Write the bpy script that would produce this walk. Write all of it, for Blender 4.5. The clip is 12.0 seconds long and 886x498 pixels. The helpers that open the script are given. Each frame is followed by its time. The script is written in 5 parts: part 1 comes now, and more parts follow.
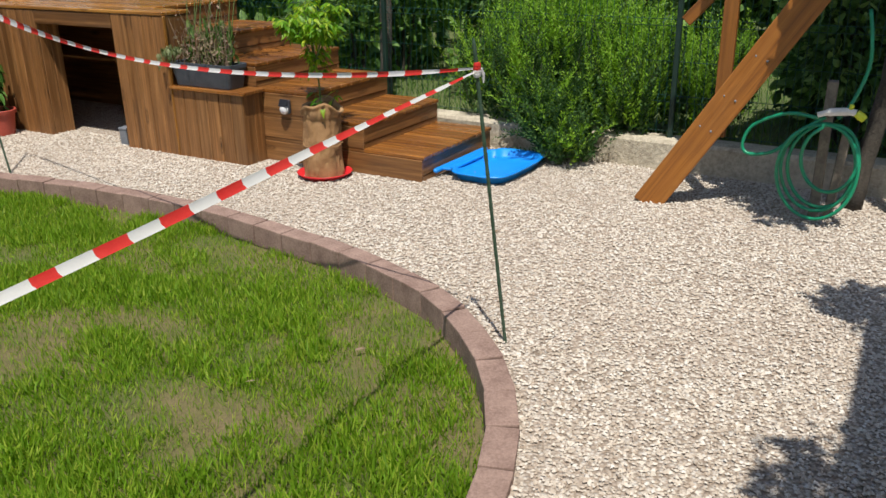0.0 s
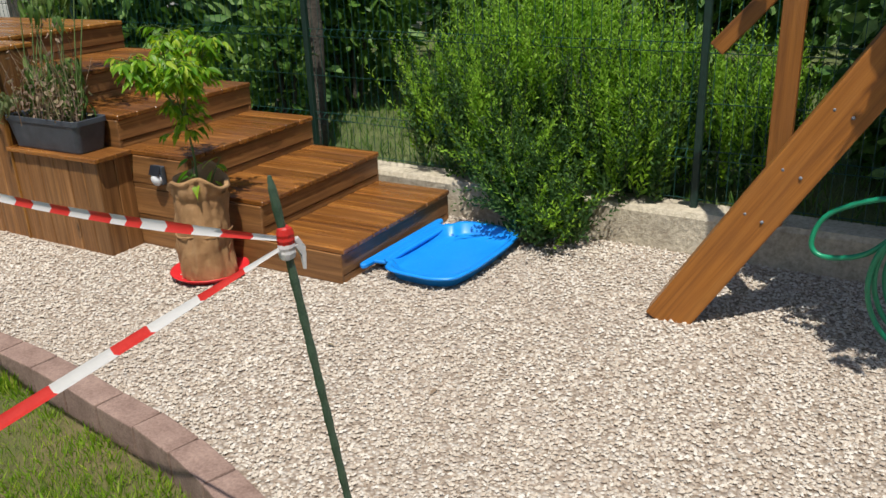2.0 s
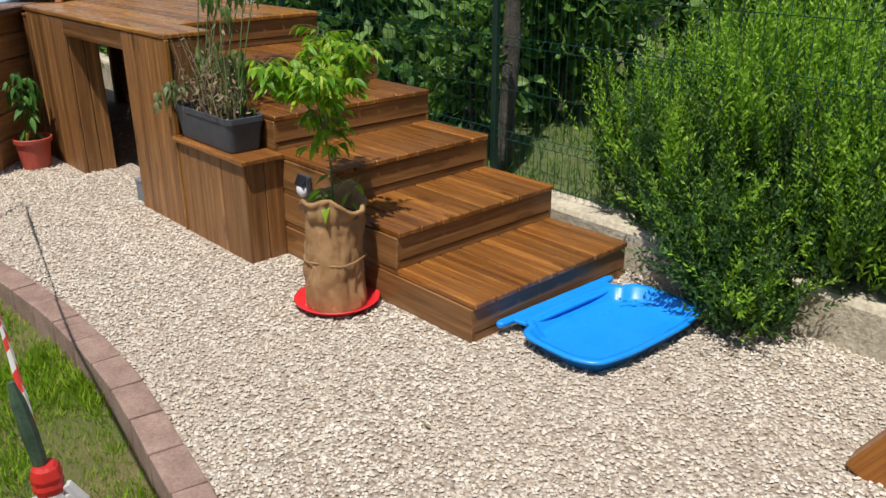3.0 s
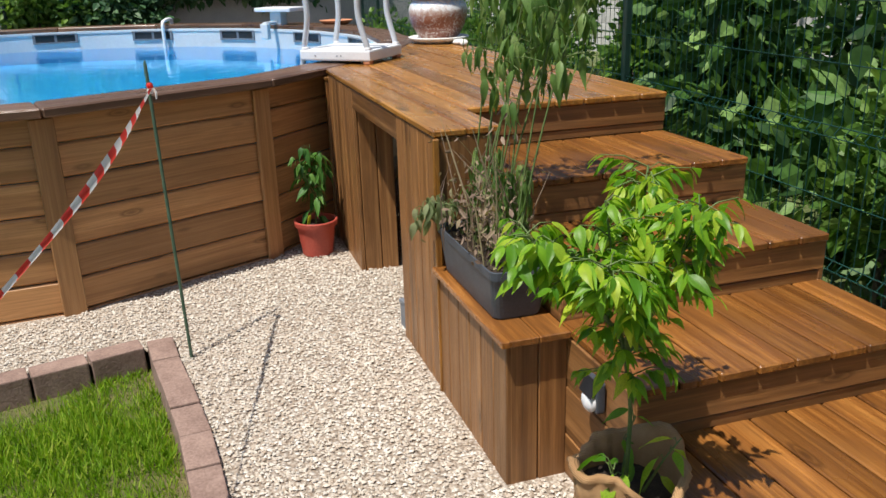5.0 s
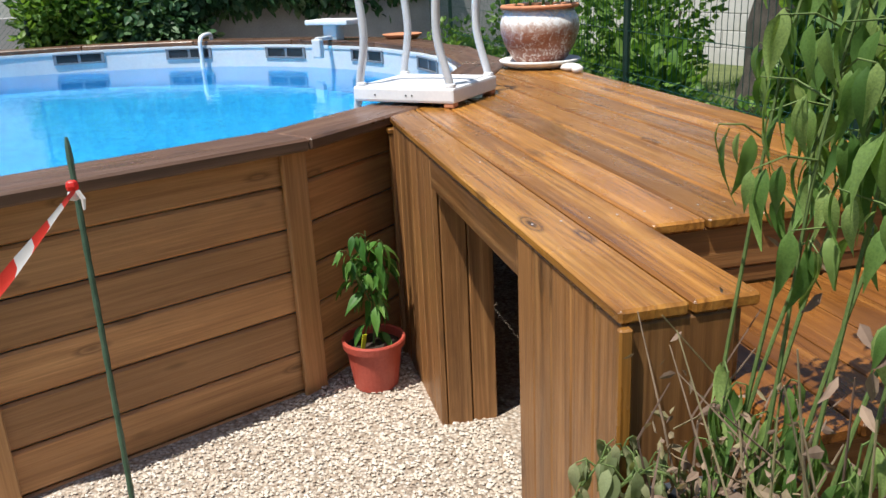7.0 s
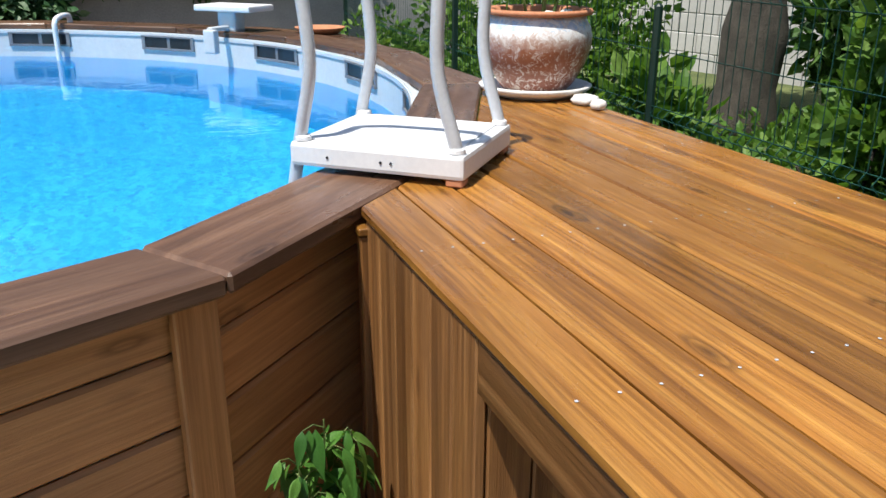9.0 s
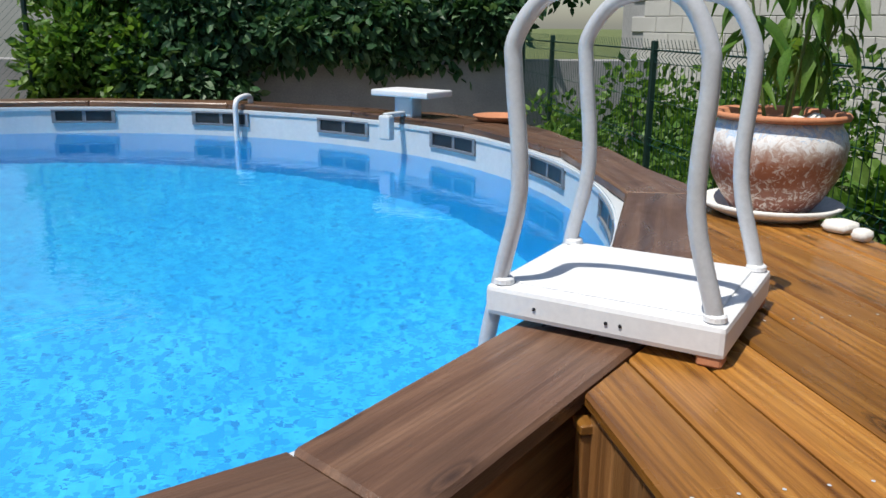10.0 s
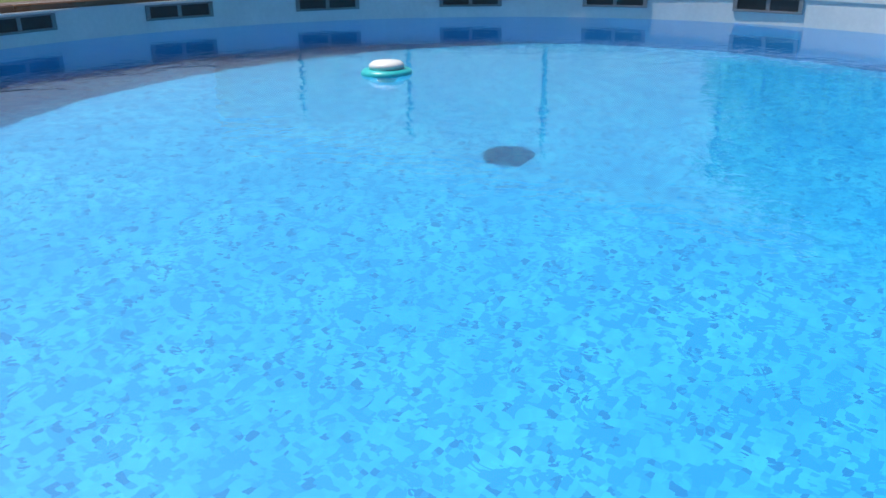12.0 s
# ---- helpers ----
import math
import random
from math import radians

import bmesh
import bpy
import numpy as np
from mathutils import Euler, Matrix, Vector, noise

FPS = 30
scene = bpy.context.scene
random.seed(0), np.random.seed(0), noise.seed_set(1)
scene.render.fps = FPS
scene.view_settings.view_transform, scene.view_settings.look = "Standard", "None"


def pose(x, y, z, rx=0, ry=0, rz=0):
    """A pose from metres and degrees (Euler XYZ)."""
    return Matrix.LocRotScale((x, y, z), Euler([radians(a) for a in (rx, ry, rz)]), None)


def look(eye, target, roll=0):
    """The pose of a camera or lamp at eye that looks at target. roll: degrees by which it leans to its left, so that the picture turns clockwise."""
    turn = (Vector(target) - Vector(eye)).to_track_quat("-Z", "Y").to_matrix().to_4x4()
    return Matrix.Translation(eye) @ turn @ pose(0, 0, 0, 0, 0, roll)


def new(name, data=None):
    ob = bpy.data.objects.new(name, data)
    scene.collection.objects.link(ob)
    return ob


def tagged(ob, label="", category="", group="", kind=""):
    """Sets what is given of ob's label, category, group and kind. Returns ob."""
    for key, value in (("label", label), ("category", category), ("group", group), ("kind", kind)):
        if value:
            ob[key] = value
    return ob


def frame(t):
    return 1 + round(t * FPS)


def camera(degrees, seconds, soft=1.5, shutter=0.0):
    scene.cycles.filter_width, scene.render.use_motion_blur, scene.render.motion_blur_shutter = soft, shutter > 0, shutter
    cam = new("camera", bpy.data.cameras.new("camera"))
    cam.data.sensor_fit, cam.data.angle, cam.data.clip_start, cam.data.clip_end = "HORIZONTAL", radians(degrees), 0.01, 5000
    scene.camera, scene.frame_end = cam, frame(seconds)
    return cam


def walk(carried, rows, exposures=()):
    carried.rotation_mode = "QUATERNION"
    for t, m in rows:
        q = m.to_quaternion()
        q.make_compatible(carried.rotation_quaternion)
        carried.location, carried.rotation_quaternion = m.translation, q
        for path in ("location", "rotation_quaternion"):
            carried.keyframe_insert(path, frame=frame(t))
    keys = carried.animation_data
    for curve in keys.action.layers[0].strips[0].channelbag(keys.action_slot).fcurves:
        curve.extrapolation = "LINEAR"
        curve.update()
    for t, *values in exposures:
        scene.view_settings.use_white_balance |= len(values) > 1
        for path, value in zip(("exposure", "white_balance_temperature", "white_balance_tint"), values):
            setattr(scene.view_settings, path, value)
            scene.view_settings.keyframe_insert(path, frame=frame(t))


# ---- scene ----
cam = camera(56.3, 12.0)
PATH = [
    (0, (-4.693, -2.845, 1.609), (-3.073, -1.917, 0.894), -0.7),
    (0.5, (-4.307, -2.704, 1.615), (-2.664, -1.817, 0.898), -1.1),
    (1, (-3.822, -2.601, 1.602), (-2.205, -1.696, 0.85), -1.5),
    (1.5, (-3.43, -2.474, 1.579), (-1.818, -1.55, 0.837), -1.7),
    (2, (-2.924, -2.288, 1.6), (-1.319, -1.343, 0.873), -2.3),
    (2.5, (-2.507, -2.218, 1.594), (-1.018, -1.102, 0.861), -0.8),
    (3, (-2.144, -2.152, 1.623), (-0.885, -0.784, 0.887), -0.2),
    (3.5, (-1.831, -1.971, 1.656), (-0.763, -0.426, 0.966), -0.3),
    (5.3, (-1.021, -0.583, 1.664), (-0.525, 1.248, 1.031), -1.3),
    (5.5, (-0.982, -0.415, 1.651), (-0.513, 1.428, 1.03), -0.9),
    (6, (-0.946, 0.094, 1.676), (-0.498, 1.939, 1.046), -1.2),
    (6.5, (-0.864, 0.501, 1.665), (-0.46, 2.355, 1.032), -2.3),
    (8.3, (-0.705, 1.895, 1.628), (-0.124, 3.664, 0.899), -1.8),
    (8.5, (-0.685, 2.059, 1.629), (-0.083, 3.814, 0.882), 0.1),
    (9, (-0.735, 2.415, 1.684), (-0.058, 4.165, 0.995), 0.3),
    (9.5, (-0.737, 2.721, 1.712), (-0.115, 4.538, 1.156), 0.2),
    (10, (-0.717, 3.003, 1.717), (-0.375, 4.902, 1.192), 0.6),
    (10.5, (-0.784, 3.316, 1.66), (-0.723, 5.222, 1.057), 1.0),
    (11, (-0.672, 3.698, 1.523), (-1.062, 5.546, 0.865), 0.3),
    (11.5, (-0.549, 3.883, 1.549), (-1.388, 5.554, 0.838), -0.6),
    (12, (-0.415, 4.032, 1.491), (-1.586, 5.485, 0.771), -0.9),
]
walk(cam, [(t, look(e, a, r)) for t, e, a, r in PATH],
     [(0.0, 0.24), (2.0, 0.14), (3.5, 0.22), (5.5, 0.46), (6.5, 0.56), (8.5, 0.62), (9.0, 0.52), (9.5, 0.42), (10.0, 0.12), (11.0, 0.08), (12.0, 0.06)])

# ---- light ----
world = bpy.data.worlds.new("sky")
scene.world = world
world.use_nodes = True
wn = world.node_tree.nodes
sky = wn.new("ShaderNodeTexSky")
sky.sky_type = 'NISHITA'
sky.sun_disc = False
SUN_FROM = Vector((-0.485, -0.265, 1.31)).normalized()
sky.sun_elevation = math.asin(SUN_FROM.z)
sky.sun_rotation = math.atan2(SUN_FROM.x, SUN_FROM.y)
world.node_tree.links.new(sky.outputs[0], wn["Background"].inputs[0])
wn["Background"].inputs[1].default_value = 0.092
sun = new("sun", bpy.data.lights.new("sun", 'SUN'))
sun.data.energy = 4.7
sun.data.angle = radians(0.55)
sun.data.color = (1.0, 0.955, 0.88)
sun.matrix_world = look(SUN_FROM * 30, (0, 0, 0))


# ---- materials ----
def mat(name, rough=0.6, metal=0.0, spec=0.5):
    m = bpy.data.materials.new(name)
    m.use_nodes = True
    b = m.node_tree.nodes["Principled BSDF"]
    b.inputs["Roughness"].default_value = rough
    b.inputs["Metallic"].default_value = metal
    b.inputs["Specular IOR Level"].default_value = spec
    return m, m.node_tree.nodes, m.node_tree.links, b


def coords(n, l, scale=(1, 1, 1), shift=True, kind="Object"):
    tc = n.new("ShaderNodeTexCoord")
    mp = n.new("ShaderNodeMapping")
    mp.inputs["Scale"].default_value = scale
    l.new(tc.outputs[kind], mp.inputs["Vector"])
    if shift:
        oi = n.new("ShaderNodeObjectInfo")
        mul = n.new("ShaderNodeMath")
        mul.operation = 'MULTIPLY'
        mul.inputs[1].default_value = 37.0
        l.new(oi.outputs["Random"], mul.inputs[0])
        l.new(mul.outputs[0], mp.inputs["Location"])
    return mp.outputs[0]


def tex(n, l, vec, scale, detail=4.0, rough=0.6, distort=0.0):
    t = n.new("ShaderNodeTexNoise")
    t.inputs["Scale"].default_value = scale
    t.inputs["Detail"].default_value = detail
    t.inputs["Roughness"].default_value = rough
    t.inputs["Distortion"].default_value = distort
    l.new(vec, t.inputs["Vector"])
    return t.outputs["Fac"]


def ramp(n, l, fac, stops):
    r = n.new("ShaderNodeValToRGB")
    e = r.color_ramp.elements
    e[0].position, e[0].color = stops[0][0], (*stops[0][1], 1)
    e[1].position, e[1].color = stops[-1][0], (*stops[-1][1], 1)
    for p, c in stops[1:-1]:
        x = e.new(p)
        x.color = (*c, 1)
    l.new(fac, r.inputs[0])
    return r.outputs[0]


def mixc(n, l, fac, a, b, mode='MIX'):
    m = n.new("ShaderNodeMix")
    m.data_type = 'RGBA'
    m.blend_type = mode
    for sock, val in ((m.inputs[0], fac), (m.inputs[6], a), (m.inputs[7], b)):
        if isinstance(val, (int, float)):
            sock.default_value = val
        elif isinstance(val, tuple):
            sock.default_value = (*val, 1)
        else:
            l.new(val, sock)
    return m.outputs[2]


def bump(n, l, b, height, strength=0.3, dist=0.01):
    k = n.new("ShaderNodeBump")
    k.inputs["Strength"].default_value = strength
    k.inputs["Distance"].default_value = dist
    l.new(height, k.inputs["Height"])
    l.new(k.outputs[0], b.inputs["Normal"])


def wood(name, dark, mid, light, rough=0.45, stain=0.5, gloss_var=0.25, rings=0.24):
    """Stained softwood: grain along the piece's own x."""
    m, n, l, b = mat(name, rough)
    v = coords(n, l, (0.28, 7.5, 7.5))
    g = tex(n, l, v, 3.0, 8, 0.62, 0.9)
    v2 = coords(n, l, (1.6, 95, 95))
    fine = tex(n, l, v2, 2.0, 5, 0.7)
    col = ramp(n, l, g, [(0.30, dark), (0.5, mid), (0.72, light)])
    col = mixc(n, l, ramp(n, l, fine, [(0.44, (0, 0, 0)), (0.74, (0.5, 0.5, 0.5))]), col, tuple(c * 0.6 for c in dark))
    # growth rings cut lengthwise: long thin flames
    wv = n.new("ShaderNodeTexWave")
    wv.bands_direction = 'Y'
    wv.inputs["Scale"].default_value = 13.0
    wv.inputs["Distortion"].default_value = 30.0
    wv.inputs["Detail"].default_value = 4.0
    wv.inputs["Detail Scale"].default_value = 0.36
    l.new(coords(n, l, (0.11, 1.0, 1.0)), wv.inputs["Vector"])
    flame = ramp(n, l, wv.outputs["Fac"], [(0.45, (0.0, 0.0, 0.0)), (0.95, (rings, rings, rings))])
    some = ramp(n, l, tex(n, l, coords(n, l, (0.7, 5, 5)), 2.0, 3, 0.6), [(0.38, (0.1, 0.1, 0.1)), (0.66, (1.0, 1.0, 1.0))])
    col = mixc(n, l, mixc(n, l, 1.0, flame, some, 'MULTIPLY'), col, tuple(c * 0.75 for c in dark))
    # knots
    vk = coords(n, l, (2.2, 7.5, 7.5))
    vor = n.new("ShaderNodeTexVoronoi")
    vor.inputs["Scale"].default_value = 1.0
    l.new(vk, vor.inputs["Vector"])
    knot = ramp(n, l, vor.outputs["Distance"], [(0.03, (1, 1, 1)), (0.10, (0.25, 0.25, 0.25)), (0.12, (0.7, 0.7, 0.7)), (0.18, (0, 0, 0))])
    col = mixc(n, l, knot, col, tuple(c * 0.45 for c in dark))
    # board to board tone and blotches
    oi = n.new("ShaderNodeObjectInfo")
    tone = ramp(n, l, oi.outputs["Random"], [(0, (0.68, 0.66, 0.62)), (1, (1.28, 1.24, 1.18))])
    col = mixc(n, l, 1.0, col, tone, 'MULTIPLY')
    blot = tex(n, l, coords(n, l, (1.0, 3, 3)), 2.3, 4, 0.6, 0.4)
    col = mixc(n, l, ramp(n, l, blot, [(0.42, (0, 0, 0)), (0.72, (stain, stain, stain))]), col, tuple(c * 0.5 for c in mid))
    l.new(col, b.inputs["Base Color"])
    rr = n.new("ShaderNodeMapRange")
    rr.inputs["To Min"].default_value = rough - gloss_var
    rr.inputs["To Max"].default_value = rough + gloss_var
    rr.inputs["From Min"].default_value, rr.inputs["From Max"].default_value = 0.3, 0.7
    l.new(blot, rr.inputs["Value"])
    l.new(rr.outputs[0], b.inputs["Roughness"])
    h = n.new("ShaderNodeMath")
    h.operation = 'ADD'
    l.new(g, h.inputs[0])
    l.new(fine, h.inputs[1])
    bump(n, l, b, h.outputs[0], 0.35, 0.004)
    return m


def mottled(name, a, b_, scale=8.0, rough=0.7, bumpy=0.2, dist=0.005, fine=None, metal=0.0, spec=0.5):
    """A plain surface with variation at two scales."""
    m, n, l, b = mat(name, rough, metal, spec)
    v = coords(n, l)
    big = tex(n, l, v, scale, 4, 0.6)
    small = tex(n, l, v, (fine or scale * 9), 4, 0.65)
    s = n.new("ShaderNodeMath")
    s.operation = 'MULTIPLY_ADD'
    s.inputs[1].default_value = 0.5
    l.new(small, s.inputs[0])
    half = n.new("ShaderNodeMath")
    half.operation = 'MULTIPLY'
    half.inputs[1].default_value = 0.5
    l.new(big, half.inputs[0])
    l.new(half.outputs[0], s.inputs[2])
    l.new(ramp(n, l, s.outputs[0], [(0.36, a), (0.64, b_)]), b.inputs["Base Color"])
    bump(n, l, b, small, bumpy, dist)
    return m


def leaf_mat(name, a, b_, c, trans=0.35, rough=0.45):
    m, n, l, b = mat(name, rough, 0.0, 0.3)
    geo = n.new("ShaderNodeNewGeometry")
    oi = n.new("ShaderNodeObjectInfo")
    add = n.new("ShaderNodeMath")
    add.operation = 'ADD'
    l.new(geo.outputs["Random Per Island"], add.inputs[0])
    l.new(oi.outputs["Random"], add.inputs[1])
    fr = n.new("ShaderNodeMath")
    fr.operation = 'FRACT'
    l.new(add.outputs[0], fr.inputs[0])
    col = ramp(n, l, fr.outputs[0], [(0.0, a), (0.55, b_), (1.0, c)])
    v = coords(n, l)
    col = mixc(n, l, ramp(n, l, tex(n, l, v, 25, 3), [(0.4, (0, 0, 0)), (0.7, (0.45, 0.45, 0.45))]), col, tuple(x * 0.6 for x in a))
    l.new(col, b.inputs["Base Color"])
    tr = n.new("ShaderNodeBsdfTranslucent")
    l.new(mixc(n, l, 1.0, col, (1.25, 1.3, 0.6), 'MULTIPLY'), tr.inputs[0])
    mx = n.new("ShaderNodeMixShader")
    mx.inputs[0].default_value = trans
    l.new(b.outputs[0], mx.inputs[1])
    l.new(tr.outputs[0], mx.inputs[2])
    l.new(mx.outputs[0], n["Material Output"].inputs[0])
    return m


M_DECK = wood("oiled deck wood", (0.125, 0.047, 0.010), (0.34, 0.150, 0.030), (0.50, 0.255, 0.060), 0.29, 0.65, 0.17, 0.5)
M_STEP = wood("oiled step wood", (0.100, 0.036, 0.010), (0.235, 0.092, 0.021), (0.43, 0.19, 0.046), 0.30, 0.7, 0.16, 0.4)
M_SIDE = wood("stained side wood", (0.112, 0.049, 0.016), (0.25, 0.117, 0.040), (0.41, 0.215, 0.085), 0.45, 0.45, 0.13, 0.35)
M_CLAD = wood("stained cladding wood", (0.33, 0.155, 0.058), (0.51, 0.262, 0.105), (0.62, 0.345, 0.155), 0.46, 0.35, 0.10, 0.3)
M_COPE = wood("dark coping wood", (0.064, 0.033, 0.020), (0.137, 0.074, 0.046), (0.22, 0.13, 0.083), 0.34, 0.6, 0.18, 0.22)
M_SWING = wood("orange beam wood", (0.19, 0.068, 0.012), (0.33, 0.125, 0.021), (0.41, 0.17, 0.035), 0.45, 0.3, 0.15)
M_GREYWOOD = wood("weathered post wood", (0.16, 0.14, 0.11), (0.27, 0.235, 0.19), (0.38, 0.34, 0.28), 0.8, 0.4, 0.1)
M_SOIL = mottled("potting soil", (0.018, 0.011, 0.007), (0.085, 0.055, 0.035), 25, 0.95, 0.8, 0.02)
M_EARTH = mottled("garden ground", (0.05, 0.075, 0.02), (0.16, 0.19, 0.06), 2.5, 0.95, 0.8, 0.03, 60)
M_CONCRETE = mottled("weathered concrete", (0.30, 0.255, 0.185), (0.64, 0.57, 0.44), 4, 0.9, 0.7, 0.012, 38)
M_RENDER = mottled("grey wall render", (0.26, 0.26, 0.265), (0.38, 0.38, 0.385), 2.5, 0.92, 0.35, 0.006, 60)
M_PALE = mottled("pale wall render", (0.43, 0.42, 0.40), (0.57, 0.56, 0.54), 1.5, 0.92, 0.35, 0.006, 60)
M_CURB = mottled("reddish concrete block", (0.17, 0.105, 0.083), (0.33, 0.225, 0.18), 10, 0.9, 0.6, 0.006, 90)
M_BLUE = mottled("blue plastic", (0.005, 0.22, 0.72), (0.012, 0.27, 0.80), 6, 0.35, 0.05, 0.002)
M_RED = mottled("red plastic", (0.55, 0.015, 0.02), (0.68, 0.03, 0.035), 9, 0.4, 0.05, 0.002)
M_POT = mottled("brick red plastic", (0.36, 0.06, 0.04), (0.47, 0.09, 0.06), 9, 0.45, 0.08, 0.002)
M_TROUGH = mottled("charcoal plastic", (0.036, 0.044, 0.056), (0.065, 0.077, 0.094), 14, 0.5, 0.15, 0.003)
M_TERRA = mottled("terracotta", (0.40, 0.15, 0.07), (0.55, 0.24, 0.12), 12, 0.8, 0.2, 0.003)
M_WHITE = mottled("white plastic", (0.66, 0.67, 0.69), (0.75, 0.76, 0.77), 7, 0.4, 0.05, 0.002)
M_GREYPL = mottled("grey plastic", (0.13, 0.145, 0.165), (0.20, 0.215, 0.24), 12, 0.45, 0.05, 0.002)
M_BLACK = mottled("black rubber", (0.008, 0.009, 0.011), (0.02, 0.021, 0.024), 12, 0.35, 0.05, 0.002)
M_TUBE = mottled("grey coated steel tube", (0.50, 0.52, 0.55), (0.60, 0.62, 0.65), 10, 0.32, 0.05, 0.001, metal=0.15)
M_STAKE = mottled("green coated steel", (0.025, 0.055, 0.032), (0.065, 0.11, 0.07), 30, 0.45, 0.2, 0.002)
M_FENCE = mottled("green powder coat", (0.004, 0.045, 0.036), (0.010, 0.075, 0.060), 15, 0.5, 0.05, 0.001)
M_FPOST = mottled("dark green steel post", (0.004, 0.018, 0.012), (0.008, 0.034, 0.024), 15, 0.5, 0.05, 0.001)
M_HOSE = mottled("green hose rubber", (0.004, 0.19, 0.09), (0.010, 0.27, 0.135), 12, 0.35, 0.1, 0.001)
M_YELLOW = mottled("yellow green plastic", (0.55, 0.62, 0.02), (0.65, 0.70, 0.05), 10, 0.4, 0.05, 0.001)
M_STONE = mottled("white stone", (0.62, 0.60, 0.56), (0.80, 0.78, 0.74), 9, 0.85, 0.4, 0.006)
M_BARK = mottled("grey bark", (0.030, 0.026, 0.021), (0.11, 0.095, 0.075), 9, 0.95, 0.9, 0.02)
M_STEM = mottled("green stem", (0.055, 0.10, 0.022), (0.12, 0.17, 0.045), 20, 0.7, 0.2, 0.002)
M_DRY = leaf_mat("dry stalk", (0.16, 0.105, 0.08), (0.36, 0.26, 0.19), (0.30, 0.28, 0.14), 0.3, 0.8)
M_LEAF_SACK = leaf_mat("bright pepper leaf", (0.07, 0.21, 0.014), (0.22, 0.42, 0.025), (0.48, 0.58, 0.05), 0.48, 0.4)
M_LEAF_WILT = leaf_mat("wilting pepper leaf", (0.07, 0.15, 0.035), (0.15, 0.26, 0.065), (0.29, 0.39, 0.13), 0.42)
M_LEAF_PALE = leaf_mat("withered pale leaf", (0.15, 0.19, 0.085), (0.26, 0.30, 0.15), (0.36, 0.36, 0.20), 0.35, 0.7)
M_LEAF_DARK = leaf_mat("glossy pepper leaf", (0.035, 0.12, 0.02), (0.085, 0.22, 0.036), (0.18, 0.34, 0.07), 0.32, 0.5)
M_LEAF_SHRUB = leaf_mat("shrub leaf", (0.020, 0.055, 0.014), (0.078, 0.18, 0.038), (0.27, 0.42, 0.13), 0.36, 0.52)
M_LEAF_IVY = leaf_mat("ivy leaf", (0.020, 0.062, 0.025), (0.055, 0.135, 0.055), (0.17, 0.27, 0.14), 0.27, 0.45)
M_LEAF_LIME = leaf_mat("light garden leaf", (0.055, 0.13, 0.022), (0.105, 0.22, 0.035), (0.20, 0.32, 0.07), 0.4)
# two needle greens put the bush's lit top and shaded inside into colour
M_ROSEMARY = leaf_mat("sunlit rosemary needle", (0.14, 0.29, 0.024), (0.26, 0.47, 0.04), (0.38, 0.60, 0.07), 0.45, 0.6)
M_ROSEMARY_SHADE = leaf_mat("shaded rosemary needle", (0.026, 0.07, 0.018), (0.052, 0.12, 0.028), (0.095, 0.19, 0.044), 0.34, 0.6)
M_GRASS = leaf_mat("lawn blade", (0.12, 0.24, 0.012), (0.23, 0.40, 0.020), (0.40, 0.47, 0.060), 0.45, 0.6)
M_DIM = mottled("ivy shade bark", (0.012, 0.014, 0.008), (0.035, 0.038, 0.02), 6, 0.95, 0.5, 0.02)


def gravel_mat():
    m, n, l, b = mat("pale limestone chips", 0.9)
    geo = n.new("ShaderNodeNewGeometry")
    col = ramp(n, l, geo.outputs["Random Per Island"], [(0.0, (0.36, 0.285, 0.215)), (0.25, (0.505, 0.43, 0.35)), (0.7, (0.60, 0.54, 0.455)), (1.0, (0.68, 0.635, 0.57))])
    v = coords(n, l, shift=False)
    patch = tex(n, l, v, 0.9, 4, 0.6)
    col = mixc(n, l, ramp(n, l, patch, [(0.45, (0, 0, 0)), (0.75, (0.55, 0.55, 0.55))]), col, (0.45, 0.375, 0.305))
    l.new(col, b.inputs["Base Color"])
    bump(n, l, b, tex(n, l, v, 240, 3), 0.3, 0.002)
    return m


def gravel_bed_mat():
    m, n, l, b = mat("limestone gravel bed", 0.95)
    v = coords(n, l, shift=False)
    vor = n.new("ShaderNodeTexVoronoi")
    vor.inputs["Scale"].default_value = 62
    l.new(v, vor.inputs["Vector"])
    sep = n.new("ShaderNodeSeparateColor")
    l.new(vor.outputs["Color"], sep.inputs[0])
    col = ramp(n, l, sep.outputs[0], [(0.0, (0.29, 0.24, 0.19)), (0.4, (0.46, 0.40, 0.34)), (1.0, (0.61, 0.57, 0.51))])
    gap = ramp(n, l, vor.outputs["Distance"], [(0.25, (1, 1, 1)), (0.62, (0.66, 0.60, 0.54))])
    col = mixc(n, l, 1.0, col, gap, 'MULTIPLY')
    patch = tex(n, l, v, 0.9, 4, 0.6)
    col = mixc(n, l, ramp(n, l, patch, [(0.45, (0, 0, 0)), (0.75, (0.5, 0.5, 0.5))]), col, (0.43, 0.355, 0.285))
    l.new(col, b.inputs["Base Color"])
    inv = n.new("ShaderNodeMath")
    inv.operation = 'SUBTRACT'
    inv.inputs[0].default_value = 1.0
    l.new(vor.outputs["Distance"], inv.inputs[1])
    bump(n, l, b, inv.outputs[0], 1.0, 0.012)
    return m


